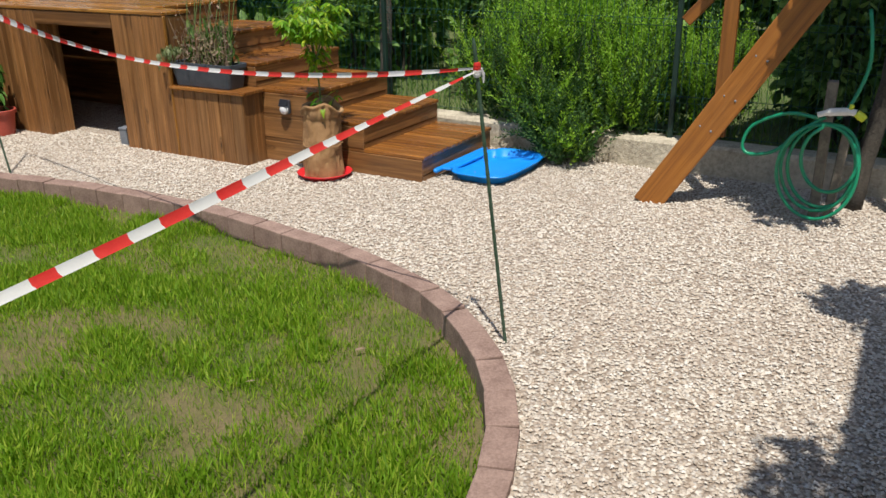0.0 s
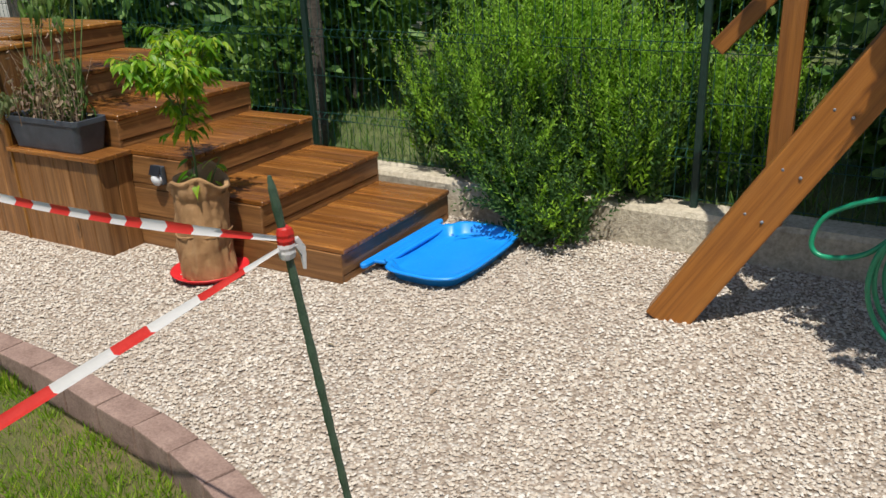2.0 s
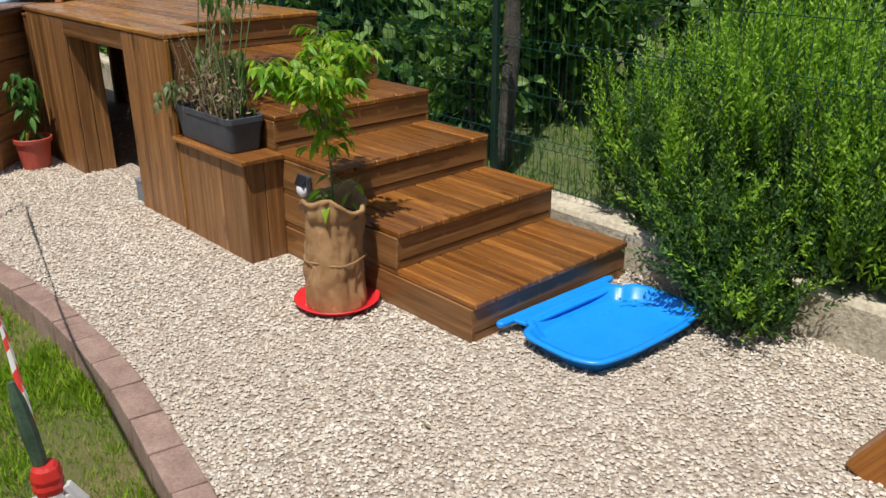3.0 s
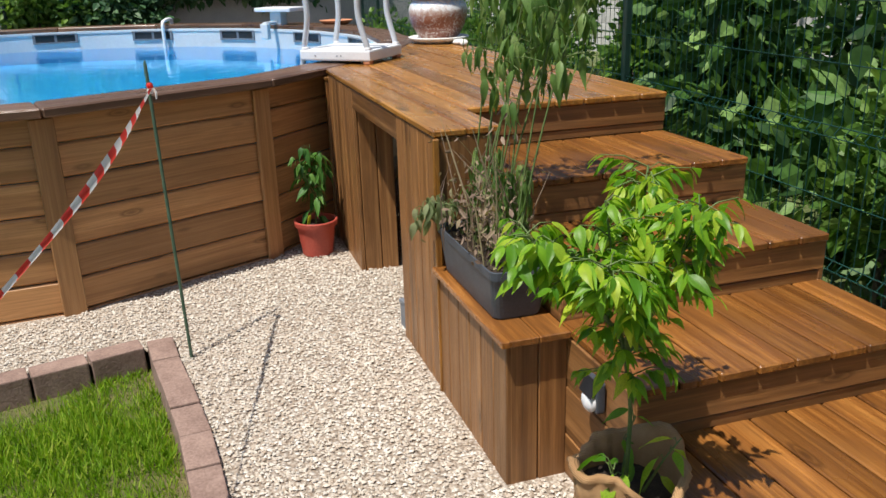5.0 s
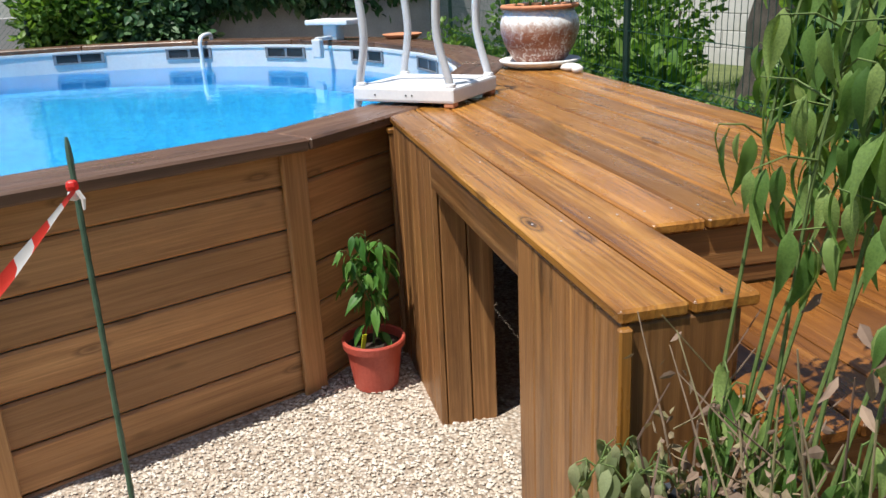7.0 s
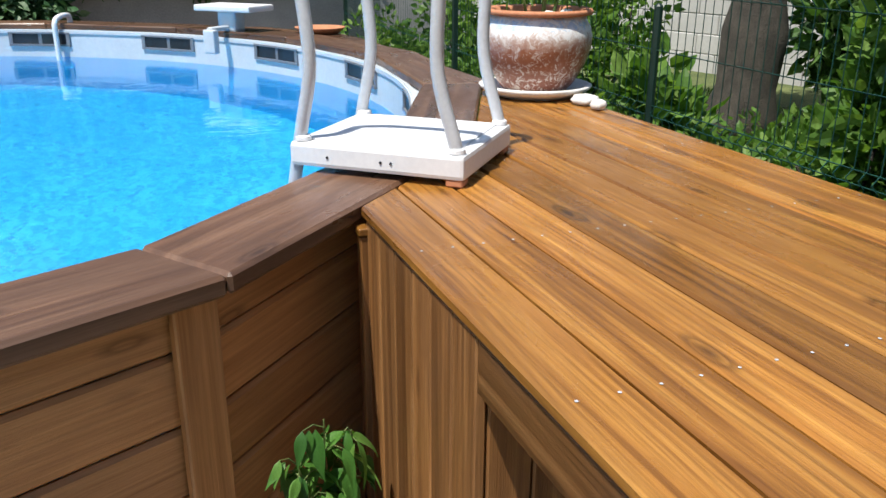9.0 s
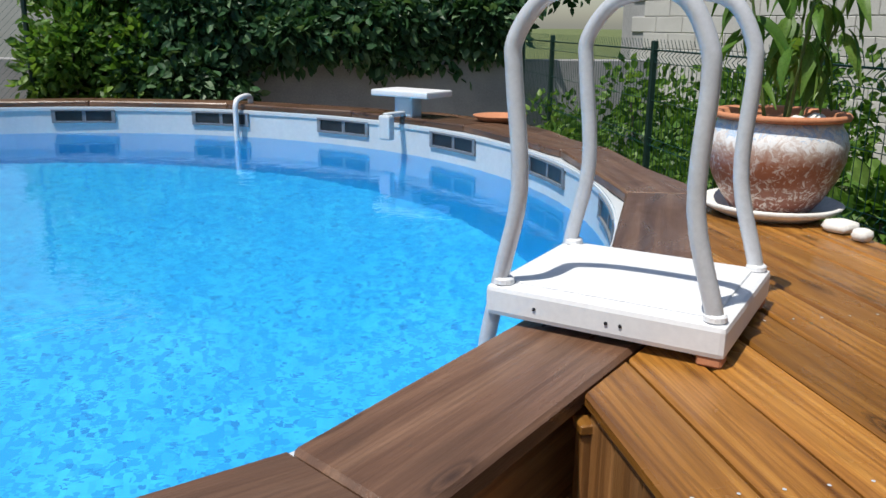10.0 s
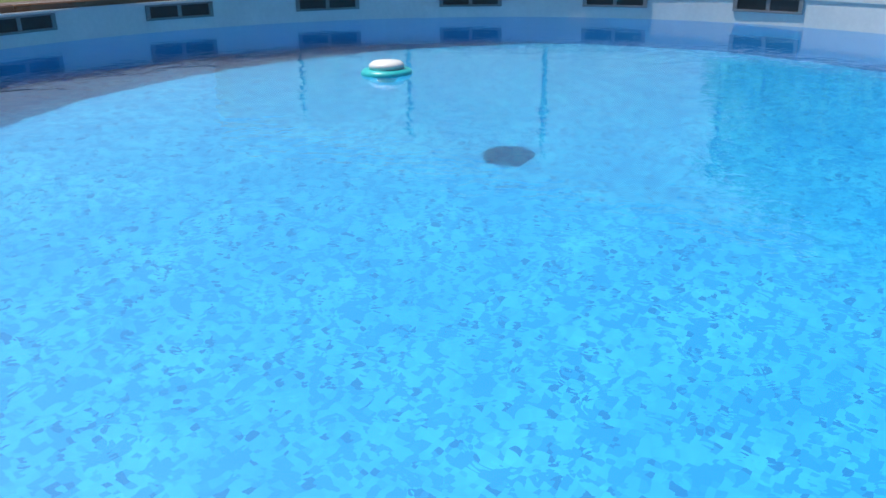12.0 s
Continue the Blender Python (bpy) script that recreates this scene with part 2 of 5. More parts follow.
def lawn_mat():
    m, n, l, b = mat("lawn soil and thatch", 0.95)
    v = coords(n, l, shift=False)
    col = ramp(n, l, tex(n, l, v, 1.7, 5, 0.65), [(0.35, (0.10, 0.155, 0.02)), (0.53, (0.20, 0.175, 0.06)), (0.72, (0.31, 0.225, 0.115))])
    col = mixc(n, l, ramp(n, l, tex(n, l, v, 90, 4, 0.7), [(0.35, (0, 0, 0)), (0.65, (0.6, 0.6, 0.6))]), col, (0.09, 0.08, 0.035))
    l.new(col, b.inputs["Base Color"])
    bump(n, l, b, tex(n, l, v, 140, 4, 0.7), 0.9, 0.015)
    return m


def liner_mat():
    """Printed mosaic: small square tesserae in drifts of paler and deeper blue."""
    m, n, l, b = mat("mosaic print pool liner", 0.5)
    v = coords(n, l, shift=False)

    def snapped(step):
        sn = n.new("ShaderNodeVectorMath")
        sn.operation = 'SNAP'
        sn.inputs[1].default_value = (step, step, step)
        l.new(v, sn.inputs[0])
        wh = n.new("ShaderNodeTexWhiteNoise")
        wh.noise_dimensions = '2D'
        l.new(sn.outputs[0], wh.inputs["Vector"])
        return sn.outputs[0], wh.outputs["Value"]
    cell, chance = snapped(0.023)
    soft = tex(n, l, v, 2.2, 5, 0.62, 0.6)
    drift = tex(n, l, cell, 11.0, 4, 0.7)
    base = ramp(n, l, soft, [(0.34, (0.009, 0.252, 0.505)), (0.52, (0.015, 0.288, 0.535)), (0.66, (0.025, 0.325, 0.560))])
    # neighbouring tesserae differ a little everywhere
    tone = ramp(n, l, chance, [(0.0, (0.80, 0.90, 0.95)), (1.0, (1.15, 1.07, 1.03))])
    base = mixc(n, l, 1.0, base, tone, 'MULTIPLY')
    # drifts of mid blue, thick in places
    k = n.new("ShaderNodeMath")
    k.operation = 'MULTIPLY_ADD'
    k.inputs[1].default_value = 0.30
    l.new(chance, k.inputs[0])
    l.new(drift, k.inputs[2])
    base = mixc(n, l, ramp(n, l, k.outputs[0], [(0.655, (0, 0, 0)), (0.70, (0.85, 0.85, 0.85))]), base, (0.001, 0.190, 0.450))
    # single deep blue ones
    other = n.new("ShaderNodeMath")
    other.operation = 'MULTIPLY_ADD'
    other.inputs[1].default_value = 0.22
    l.new(drift, other.inputs[0])
    l.new(chance, other.inputs[2])
    spot = ramp(n, l, other.outputs[0], [(0.0, (0.9, 0.9, 0.9)), (0.165, (0.85, 0.85, 0.85)), (0.17, (0.0, 0.0, 0.0))])
    col = mixc(n, l, spot, base, (0.0, 0.128, 0.350))
    l.new(col, b.inputs["Base Color"])
    return m


def water_mat():
    m, n, l, b = mat("clear pool water", 0.0)
    b.inputs["Transmission Weight"].default_value = 1.0
    b.inputs["IOR"].default_value = 1.333
    b.inputs["Specular IOR Level"].default_value = 0.13
    b.inputs["Base Color"].default_value = (0.80, 0.98, 1.0, 1)
    v = coords(n, l, (1, 1, 1), False)
    a = tex(n, l, v, 3.2, 3, 0.5, 0.8)
    c = tex(n, l, v, 16.0, 2, 0.5, 0.6)
    s = n.new("ShaderNodeMath")
    s.operation = 'MULTIPLY_ADD'
    s.inputs[1].default_value = 0.35
    l.new(c, s.inputs[0])
    l.new(a, s.inputs[2])
    bump(n, l, b, s.outputs[0], 0.115, 0.024)
    return m


def burlap_mat():
    m, n, l, b = mat("burlap", 0.95)
    v = coords(n, l, shift=False)
    w1 = n.new("ShaderNodeTexWave")
    w1.bands_direction = 'Z'
    w1.inputs["Scale"].default_value = 95
    w1.inputs["Distortion"].default_value = 1.0
    l.new(v, w1.inputs["Vector"])
    big = tex(n, l, v, 7, 4, 0.6)
    col = ramp(n, l, big, [(0.3, (0.22, 0.115, 0.045)), (0.55, (0.38, 0.215, 0.095)), (0.75, (0.48, 0.30, 0.15))])
    col = mixc(n, l, ramp(n, l, w1.outputs["Fac"], [(0.2, (0.3, 0.3, 0.3)), (0.8, (0, 0, 0))]), col, (0.22, 0.13, 0.06))
    l.new(col, b.inputs["Base Color"])
    bump(n, l, b, w1.outputs["Fac"], 0.5, 0.003)
    return m


def jar_mat():
    m, n, l, b = mat("glazed jar", 0.35)
    tc = n.new("ShaderNodeTexCoord")
    sep = n.new("ShaderNodeSeparateXYZ")
    l.new(tc.outputs["Object"], sep.inputs[0])
    v = coords(n, l, shift=False)
    nz = tex(n, l, v, 22, 4, 0.7, 1.0)
    s = n.new("ShaderNodeMath")
    s.operation = 'MULTIPLY_ADD'
    s.inputs[1].default_value = 0.16
    l.new(nz, s.inputs[0])
    l.new(sep.outputs[2], s.inputs[2])
    col = ramp(n, l, s.outputs[0], [(0.10, (0.17, 0.05, 0.03)), (0.27, (0.32, 0.115, 0.06)), (0.325, (0.50, 0.38, 0.32)), (0.345, (0.76, 0.75, 0.74)), (0.37, (0.74, 0.74, 0.74)), (0.385, (0.33, 0.48, 0.68)), (0.40, (0.75, 0.75, 0.75))])
    flow = ramp(n, l, tex(n, l, v, 34, 4, 0.75, 1.5), [(0.53, (0, 0, 0)), (0.57, (0.85, 0.85, 0.85))])
    col = mixc(n, l, flow, col, (0.62, 0.56, 0.52))
    l.new(col, b.inputs["Base Color"])
    bump(n, l, b, nz, 0.4, 0.006)
    return m


M_GRAVEL, M_BED, M_LAWN, M_LINER = gravel_mat(), gravel_bed_mat(), lawn_mat(), liner_mat()
M_WATER, M_BURLAP, M_JAR = water_mat(), burlap_mat(), jar_mat()
M_BAND = mottled("pale pool wall vinyl", (0.48, 0.53, 0.57), (0.56, 0.60, 0.63), 4, 0.4, 0.05, 0.002)
M_LINERWALL = mottled("blue liner wall", (0.002, 0.225, 0.51), (0.004, 0.265, 0.57), 5, 0.5, 0.05, 0.002)


def film_mat(name, a, b_):
    """Thin plastic film that lets some light through."""
    m = mottled(name, a, b_, 20, 0.4, 0.1, 0.002)
    n, l = m.node_tree.nodes, m.node_tree.links
    tr = n.new("ShaderNodeBsdfTranslucent")
    tr.inputs[0].default_value = (*b_, 1)
    mx = n.new("ShaderNodeMixShader")
    mx.inputs[0].default_value = 0.45
    l.new(n["Principled BSDF"].outputs[0], mx.inputs[1])
    l.new(tr.outputs[0], mx.inputs[2])
    l.new(mx.outputs[0], n["Material Output"].inputs[0])
    return m


M_TAPEW = film_mat("white barrier film", (0.74, 0.73, 0.72), (0.82, 0.81, 0.80))
M_TAPER = film_mat("red barrier film", (0.66, 0.03, 0.025), (0.78, 0.06, 0.045))


# ---- builders ----
def thing(name, loc=(0, 0, 0), rz=0.0, label="", category="", group="", kind=""):
    e = new(name)
    e.empty_display_size = 0.1
    e.matrix_basis = pose(*loc, 0, 0, rz)
    return tagged(e, label, category, group, kind)


def mesh_of(bm, name, material, smooth=False):
    me = bpy.data.meshes.new(name)
    bmesh.ops.recalc_face_normals(bm, faces=bm.faces[:])
    bm.to_mesh(me)
    bm.free()
    for mm in (material if isinstance(material, (list, tuple)) else [material]):
        me.materials.append(mm)
    if smooth:
        me.polygons.foreach_set("use_smooth", [True] * len(me.polygons))
    return me


def place(ob, parent, m):
    ob.parent = parent
    ob.matrix_basis = m
    return ob


def part(name, bm, material, parent=None, label="", m=None, smooth=False):
    """One mesh object from a bmesh, under a thing or a part; m is its pose in the parent."""
    me = bm if isinstance(bm, bpy.types.Mesh) else mesh_of(bm, name, material, smooth)
    ob = new(name, me)
    if label:
        ob["label"] = label
    return place(ob, parent, m or Matrix.Identity(4))


def box_bm(sx, sy, sz, bevel=0.004, seg=1):
    bm = bmesh.new()
    bmesh.ops.create_cube(bm, size=1.0, matrix=Matrix.Diagonal((sx, sy, sz, 1)))
    if bevel:
        bmesh.ops.bevel(bm, geom=bm.edges[:], offset=bevel, segments=seg, affect='EDGES', profile=0.6)
    return bm


def board(name, parent, c, size, rot, material, bevel=0.004, label=""):
    """A board whose own x is its length; c is its middle and rot its turn in degrees, in the parent."""
    return part(name, box_bm(*size, bevel), material, parent, label, pose(*c, *rot))


def prism_bm(poly, z0, z1, bevel=0.003):
    bm = bmesh.new()
    lo = [bm.verts.new((x, y, z0)) for x, y in poly]
    hi = [bm.verts.new((x, y, z1)) for x, y in poly]
    k = len(poly)
    bm.faces.new(lo[::-1])
    bm.faces.new(hi)
    for i in range(k):
        bm.faces.new((lo[i], lo[(i + 1) % k], hi[(i + 1) % k], hi[i]))
    if bevel:
        bmesh.ops.bevel(bm, geom=bm.edges[:], offset=bevel, segments=1, affect='EDGES')
    return bm


def plank(name, parent, poly, z0, z1, material, turn=0.0, label="", bevel=0.003):
    """A board cut to a plan outline, with its grain along the direction turn (degrees from x)."""
    cx, cy = sum(p[0] for p in poly) / len(poly), sum(p[1] for p in poly) / len(poly)
    a = radians(-turn)
    loc = [((x - cx) * math.cos(a) - (y - cy) * math.sin(a), (x - cx) * math.sin(a) + (y - cy) * math.cos(a)) for x, y in poly]
    return part(name, prism_bm(loc, -(z1 - z0) / 2, (z1 - z0) / 2, bevel), material, parent, label, pose(cx, cy, (z0 + z1) / 2, 0, 0, turn))


def lathe_bm(profile, seg=32, wobble=0.0):
    """Turns (radius, height) pairs round z."""
    bm = bmesh.new()
    rings = []
    for r, z in profile:
        ring = []
        for i in range(seg):
            a = 2 * math.pi * i / seg
            w = 1 + wobble * noise.noise((math.cos(a) * 2, math.sin(a) * 2, z * 9))
            ring.append(bm.verts.new((r * w * math.cos(a), r * w * math.sin(a), z)))
        rings.append(ring)
    for a, b in zip(rings, rings[1:]):
        for i in range(seg):
            bm.faces.new((a[i], a[(i + 1) % seg], b[(i + 1) % seg], b[i]))
    if profile[0][0] > 1e-5:
        bm.faces.new(rings[0][::-1])
    if profile[-1][0] > 1e-5:
        bm.faces.new(rings[-1])
    bmesh.ops.remove_doubles(bm, verts=bm.verts[:], dist=1e-5)
    return bm


def tube_bm(pts, radius, seg=8, bm=None):
    """A round bar along points; radius may be a list."""
    bm = bm or bmesh.new()
    pts = [Vector(p) for p in pts]
    rad = radius if isinstance(radius, (list, tuple)) else [radius] * len(pts)
    rings, up = [], Vector((0.31, 0.17, 0.93))
    for i, p in enumerate(pts):
        d = (pts[min(i + 1, len(pts) - 1)] - pts[max(i - 1, 0)]).normalized()
        u = d.cross(up)
        if u.length < 0.1:
            u = d.cross(Vector((1, 0, 0)))
        u.normalize()
        up = u.cross(d)
        rings.append([bm.verts.new(p + rad[i] * (u * math.cos(2 * math.pi * k / seg) + up * math.sin(2 * math.pi * k / seg))) for k in range(seg)])
    for a, b in zip(rings, rings[1:]):
        for k in range(seg):
            bm.faces.new((a[k], a[(k + 1) % seg], b[(k + 1) % seg], b[k]))
    bm.faces.new(rings[0][::-1])
    bm.faces.new(rings[-1])
    return bm


def smooth_path(pts, steps=6):
    """Catmull-Rom through points."""
    p = [Vector(q) for q in pts]
    p = [2 * p[0] - p[1]] + p + [2 * p[-1] - p[-2]]
    out = []
    for i in range(1, len(p) - 2):
        for s in range(steps):
            t = s / steps
            a, b, c, d = p[i - 1], p[i], p[i + 1], p[i + 2]
            out.append(0.5 * (2 * b + (c - a) * t + (2 * a - 5 * b + 4 * c - d) * t * t + (3 * b - 3 * c + d - a) * t ** 3))
    return out + [p[-2]]


def raw_mesh(name, verts, faces, material, smooth=False):
    me = bpy.data.meshes.new(name)
    me.from_pydata(verts.tolist() if hasattr(verts, "tolist") else verts, [], faces.tolist() if hasattr(faces, "tolist") else faces)
    me.materials.append(material)
    me.update()
    if smooth:
        me.polygons.foreach_set("use_smooth", [True] * len(me.polygons))
    return me


LEAF = np.array([(0, 0, 0), (0.30, 0.30, 0.0), (0.26, 0.0, -0.05), (0.30, -0.30, 0.0), (0.68, 0.22, -0.05), (0.66, 0.0, -0.10), (0.68, -0.22, -0.05), (1.0, 0.0, -0.20)])
LEAF_F = [(0, 2, 1), (0, 3, 2), (1, 2, 5, 4), (2, 3, 6, 5), (4, 5, 7), (5, 6, 7)]
CARD = np.array([(0, 0, 0), (0.45, 0.30, 0.02), (0.45, -0.30, 0.02), (1.0, 0.0, -0.16)])
CARD_F = [(0, 2, 1), (1, 2, 3)]


def scatter_mesh(name, rng, pos, direc, size, material, shape=CARD, faces=CARD_F, width=1.0):
    """Leaves or needles at pos, pointing along direc, each with its own roll: one mesh."""
    k = len(pos)
    d = direc / np.linalg.norm(direc, axis=1, keepdims=True)
    r = rng.normal(size=(k, 3))
    u = np.cross(d, r)
    u /= np.linalg.norm(u, axis=1, keepdims=True) + 1e-9
    w = np.cross(d, u)
    sz = np.asarray(size).reshape(-1, 1, 1) * np.ones((k, 1, 1))
    sh = shape[None]
    v = pos[:, None] + sz * (sh[..., 0:1] * d[:, None] + width * sh[..., 1:2] * u[:, None] + sh[..., 2:3] * w[:, None])
    nv = len(shape)
    f = []
    for face in faces:
        f.append(np.array(face)[None] + (np.arange(k) * nv)[:, None])
    if len({len(x) for x in faces}) == 1:
        allf = np.concatenate(f)
    else:
        allf = [row for x in f for row in x.tolist()]
    return raw_mesh(name, v.reshape(-1, 3), allf, material)

# ---- the plan ----
PC, R_IN, R_OUT, R_CLAD = (-2.65, 6.90), 3.325, 3.60, 3.47   # pool middle, coping edges, cladding
WATER_Z, DECK_Z = 0.83, 1.08
RISE, TREADS = 0.18, [0.0, 0.475, 0.95, 1.43, 1.907, 2.525]
DX0, DX1 = -0.225, 1.05          # deck's two long edges
STAIR_R = 1.045


def wall_x(y):
    """Where the boundary wall's face stands: it runs a little askew of the stairs."""
    return 1.06 + 0.034 * (y + 1.37)


def on_pool(r, deg):
    return PC[0] + r * math.cos(radians(deg)), PC[1] + r * math.sin(radians(deg))


POST_0, POST_STEP = -55.0, 20.0    # the first post's angle round the pool, and from post to post


def edge_r(deg, r):
    """Radius of the many-sided coping, whose corners lie at r, in a direction."""
    off = (deg - POST_0) % POST_STEP - POST_STEP / 2
    return r * math.cos(radians(POST_STEP / 2)) / math.cos(radians(off))


def arc_y(x, r):
    y = PC[1] - math.sqrt(max(r * r - (x - PC[0]) ** 2, 0.0))
    for _ in range(30):
        q = edge_r(math.degrees(math.atan2(y - PC[1], x - PC[0])), r)
        y = PC[1] - math.sqrt(max(q * q - (x - PC[0]) ** 2, 0.0))
    return y


# ---- ground ----
def curb_line():
    """Middle of the lawn's curb: up along the gravel walk, round a bow, and off behind."""
    pts = [(-1.335, 2.99), (-1.285, 2.62), (-1.235, 2.30), (-1.18, 1.80), (-1.165, 1.30), (-1.185, 0.75), (-1.26, 0.20), (-1.35, -0.30), (-1.49, -0.72),
           (-1.66, -1.09), (-1.88, -1.36), (-2.10, -1.57), (-2.36, -1.745), (-2.66, -1.875), (-3.0, -1.97), (-3.5, -2.06), (-4.2, -2.13), (-6.2, -2.25)]
    return smooth_path([(x, y, 0) for x, y in pts], 8)


CURB = curb_line()


def sheet(name, poly, z, material, label, category):
    bm = bmesh.new()
    vs = [bm.verts.new((x, y, z)) for x, y in poly]
    face = bm.faces.new(vs)
    if face.normal.z < 0 or sum(a[0] * b[1] - b[0] * a[1] for a, b in zip(poly, poly[1:] + poly[:1])) < 0:
        face.normal_flip()
    bmesh.ops.triangulate(bm, faces=[face])
    me = bpy.data.meshes.new(name)
    bm.to_mesh(me)
    bm.free()
    me.materials.append(material)
    return tagged(part(name, me, None), label, category, kind="structure")


GROUND_Z, POOL_Z = -0.14, -0.62
LAWN = [(p.x - 0.02, p.y) for p in CURB] + [(-9.0, -2.4), (-9.0, 1.1), (-2.2, 2.72)]


def patch(name, quads, z, material, label, category):
    """A flat sheet of faces that share only their edges."""
    bm = bmesh.new()
    for q in quads:
        if sum(a[0] * b[1] - b[0] * a[1] for a, b in zip(q, q[1:] + q[:1])) < 0:
            q = q[::-1]
        bm.faces.new([bm.verts.new((x, y, z)) for x, y in q])
    bmesh.ops.remove_doubles(bm, verts=bm.verts[:], dist=1e-4)
    me = bpy.data.meshes.new(name)
    bm.to_mesh(me)
    bm.free()
    me.materials.append(material)
    return tagged(part(name, me, None), label, category, kind="structure")


def around_pool(x0, x1, y0, y1, k=96):
    """Faces from the pool's outline out to a rectangle."""
    def far(a):
        c, s_ = math.cos(a), math.sin(a)
        reach = min(((x1 if c > 0 else x0) - PC[0]) / c if abs(c) > 1e-9 else 1e9, ((y1 if s_ > 0 else y0) - PC[1]) / s_ if abs(s_) > 1e-9 else 1e9)
        return PC[0] + reach * c, PC[1] + reach * s_
    angs = sorted([2 * math.pi * i / k for i in range(k)] + [math.atan2(y - PC[1], x - PC[0]) % (2 * math.pi) for x in (x0, x1) for y in (y0, y1)])
    near = lambda a: (PC[0] + 3.295 * math.cos(a), PC[1] + 3.295 * math.sin(a))
    return [[near(a), far(a), far(b), near(b)] for a, b in zip(angs, angs[1:] + angs[:1])]


patch("ground", around_pool(-400, 400, -400, 400), GROUND_Z, M_EARTH, "rough green garden ground reaching into the distance", "ground")
edge = [(p.x, p.y) for p in CURB]
WX = wall_x(0) + 0.05
quads = [[a, b, (WX, b[1]), (WX, a[1])] for a, b in zip(edge, edge[1:])]
quads += [[(-9.0, edge[-1][1]), (WX, edge[-1][1]), (WX, -9.0), (-9.0, -9.0)], [edge[0], (-8.5, edge[0][1]), (-8.5, 1.15)]]
quads += around_pool(-8.5, WX, edge[0][1], 11.7)
patch("gravel_bed", quads, 0.0, M_BED, "pale crushed limestone gravel covering the yard", "gravel")
patch("lawn", [[(a[0] - 0.02, a[1]), (b[0] - 0.02, b[1]), (-9.0, b[1]), (-9.0, a[1])] for a, b in zip(edge, edge[1:])], -0.092, M_LAWN, "patchy lawn soil with thin new grass", "lawn")
sheet("garden_bed", [(wall_x(-12) + 0.1, -12), (14, -12), (14, 16), (wall_x(16) + 0.1, 16)], 0.13, M_EARTH, "mown garden grass behind the fence", "lawn")


# ---- curb ----
def curb():
    top = thing("lawn_curb", label="reddish concrete block curb edging the lawn", category="curb", kind="structure")
    dist = [0.0]
    for a, b in zip(CURB, CURB[1:]):
        dist.append(dist[-1] + (b - a).length)

    def at(s):
        for i in range(len(CURB) - 1):
            if dist[i + 1] >= s:
                return CURB[i].lerp(CURB[i + 1], (s - dist[i]) / (dist[i + 1] - dist[i]))
        return CURB[-1]
    shared = mesh_of(box_bm(0.232, 0.118, 0.16, 0.007, 2), "curb_block", M_CURB)
    s, rng = 0.0, random.Random(4)
    while s < dist[-1] - 0.24:
        a, b = at(s), at(s + 0.236)
        ang = math.degrees(math.atan2(b.y - a.y, b.x - a.x))
        c = (a + b) / 2
        part("curb_block", shared, None, top, "", pose(c.x, c.y, -0.048 + rng.uniform(-0.004, 0.004), rng.uniform(-1, 1), rng.uniform(-1, 1), ang + rng.uniform(-1.2, 1.2)))
        s += 0.24
    # the short return at the pool end
    for i in range(14):
        x = -1.525 - 0.236 * i
        part("curb_block", shared, None, top, "", pose(x, 2.915 + (x + 1.53) * 0.257, -0.046 + rng.uniform(-0.004, 0.004), 0, 0, 14.4 + rng.uniform(-1, 1)))


curb()


# ---- boundary wall, fence and back walls ----
def boundary_wall():
    bm = bmesh.new()
    rng = random.Random(2)
    ys = [-9 + 0.25 * i for i in range(89)]
    rows = []
    for y in ys:
        x = wall_x(y)
        w = 0.006 * noise.noise((y * 2.3, 0, 0))
        prof = [(x + w, -0.12), (x + w * 0.5, 0.19), (x + 0.015 + w, 0.215 + 0.008 * noise.noise((y * 3, 4, 0))), (x + 0.20, 0.215), (x + 0.21, -0.12)]
        rows.append([bm.verts.new((a, y, b)) for a, b in prof])
    for p, q in zip(rows, rows[1:]):
        for i in range(4):
            bm.faces.new((p[i], p[i + 1], q[i + 1], q[i]))
    bm.faces.new(rows[0])
    bm.faces.new(rows[-1][::-1])
    tagged(part("wall_boundary", bm, M_CONCRETE), "low weathered concrete boundary wall beside the gravel", "wall", kind="structure")


boundary_wall()


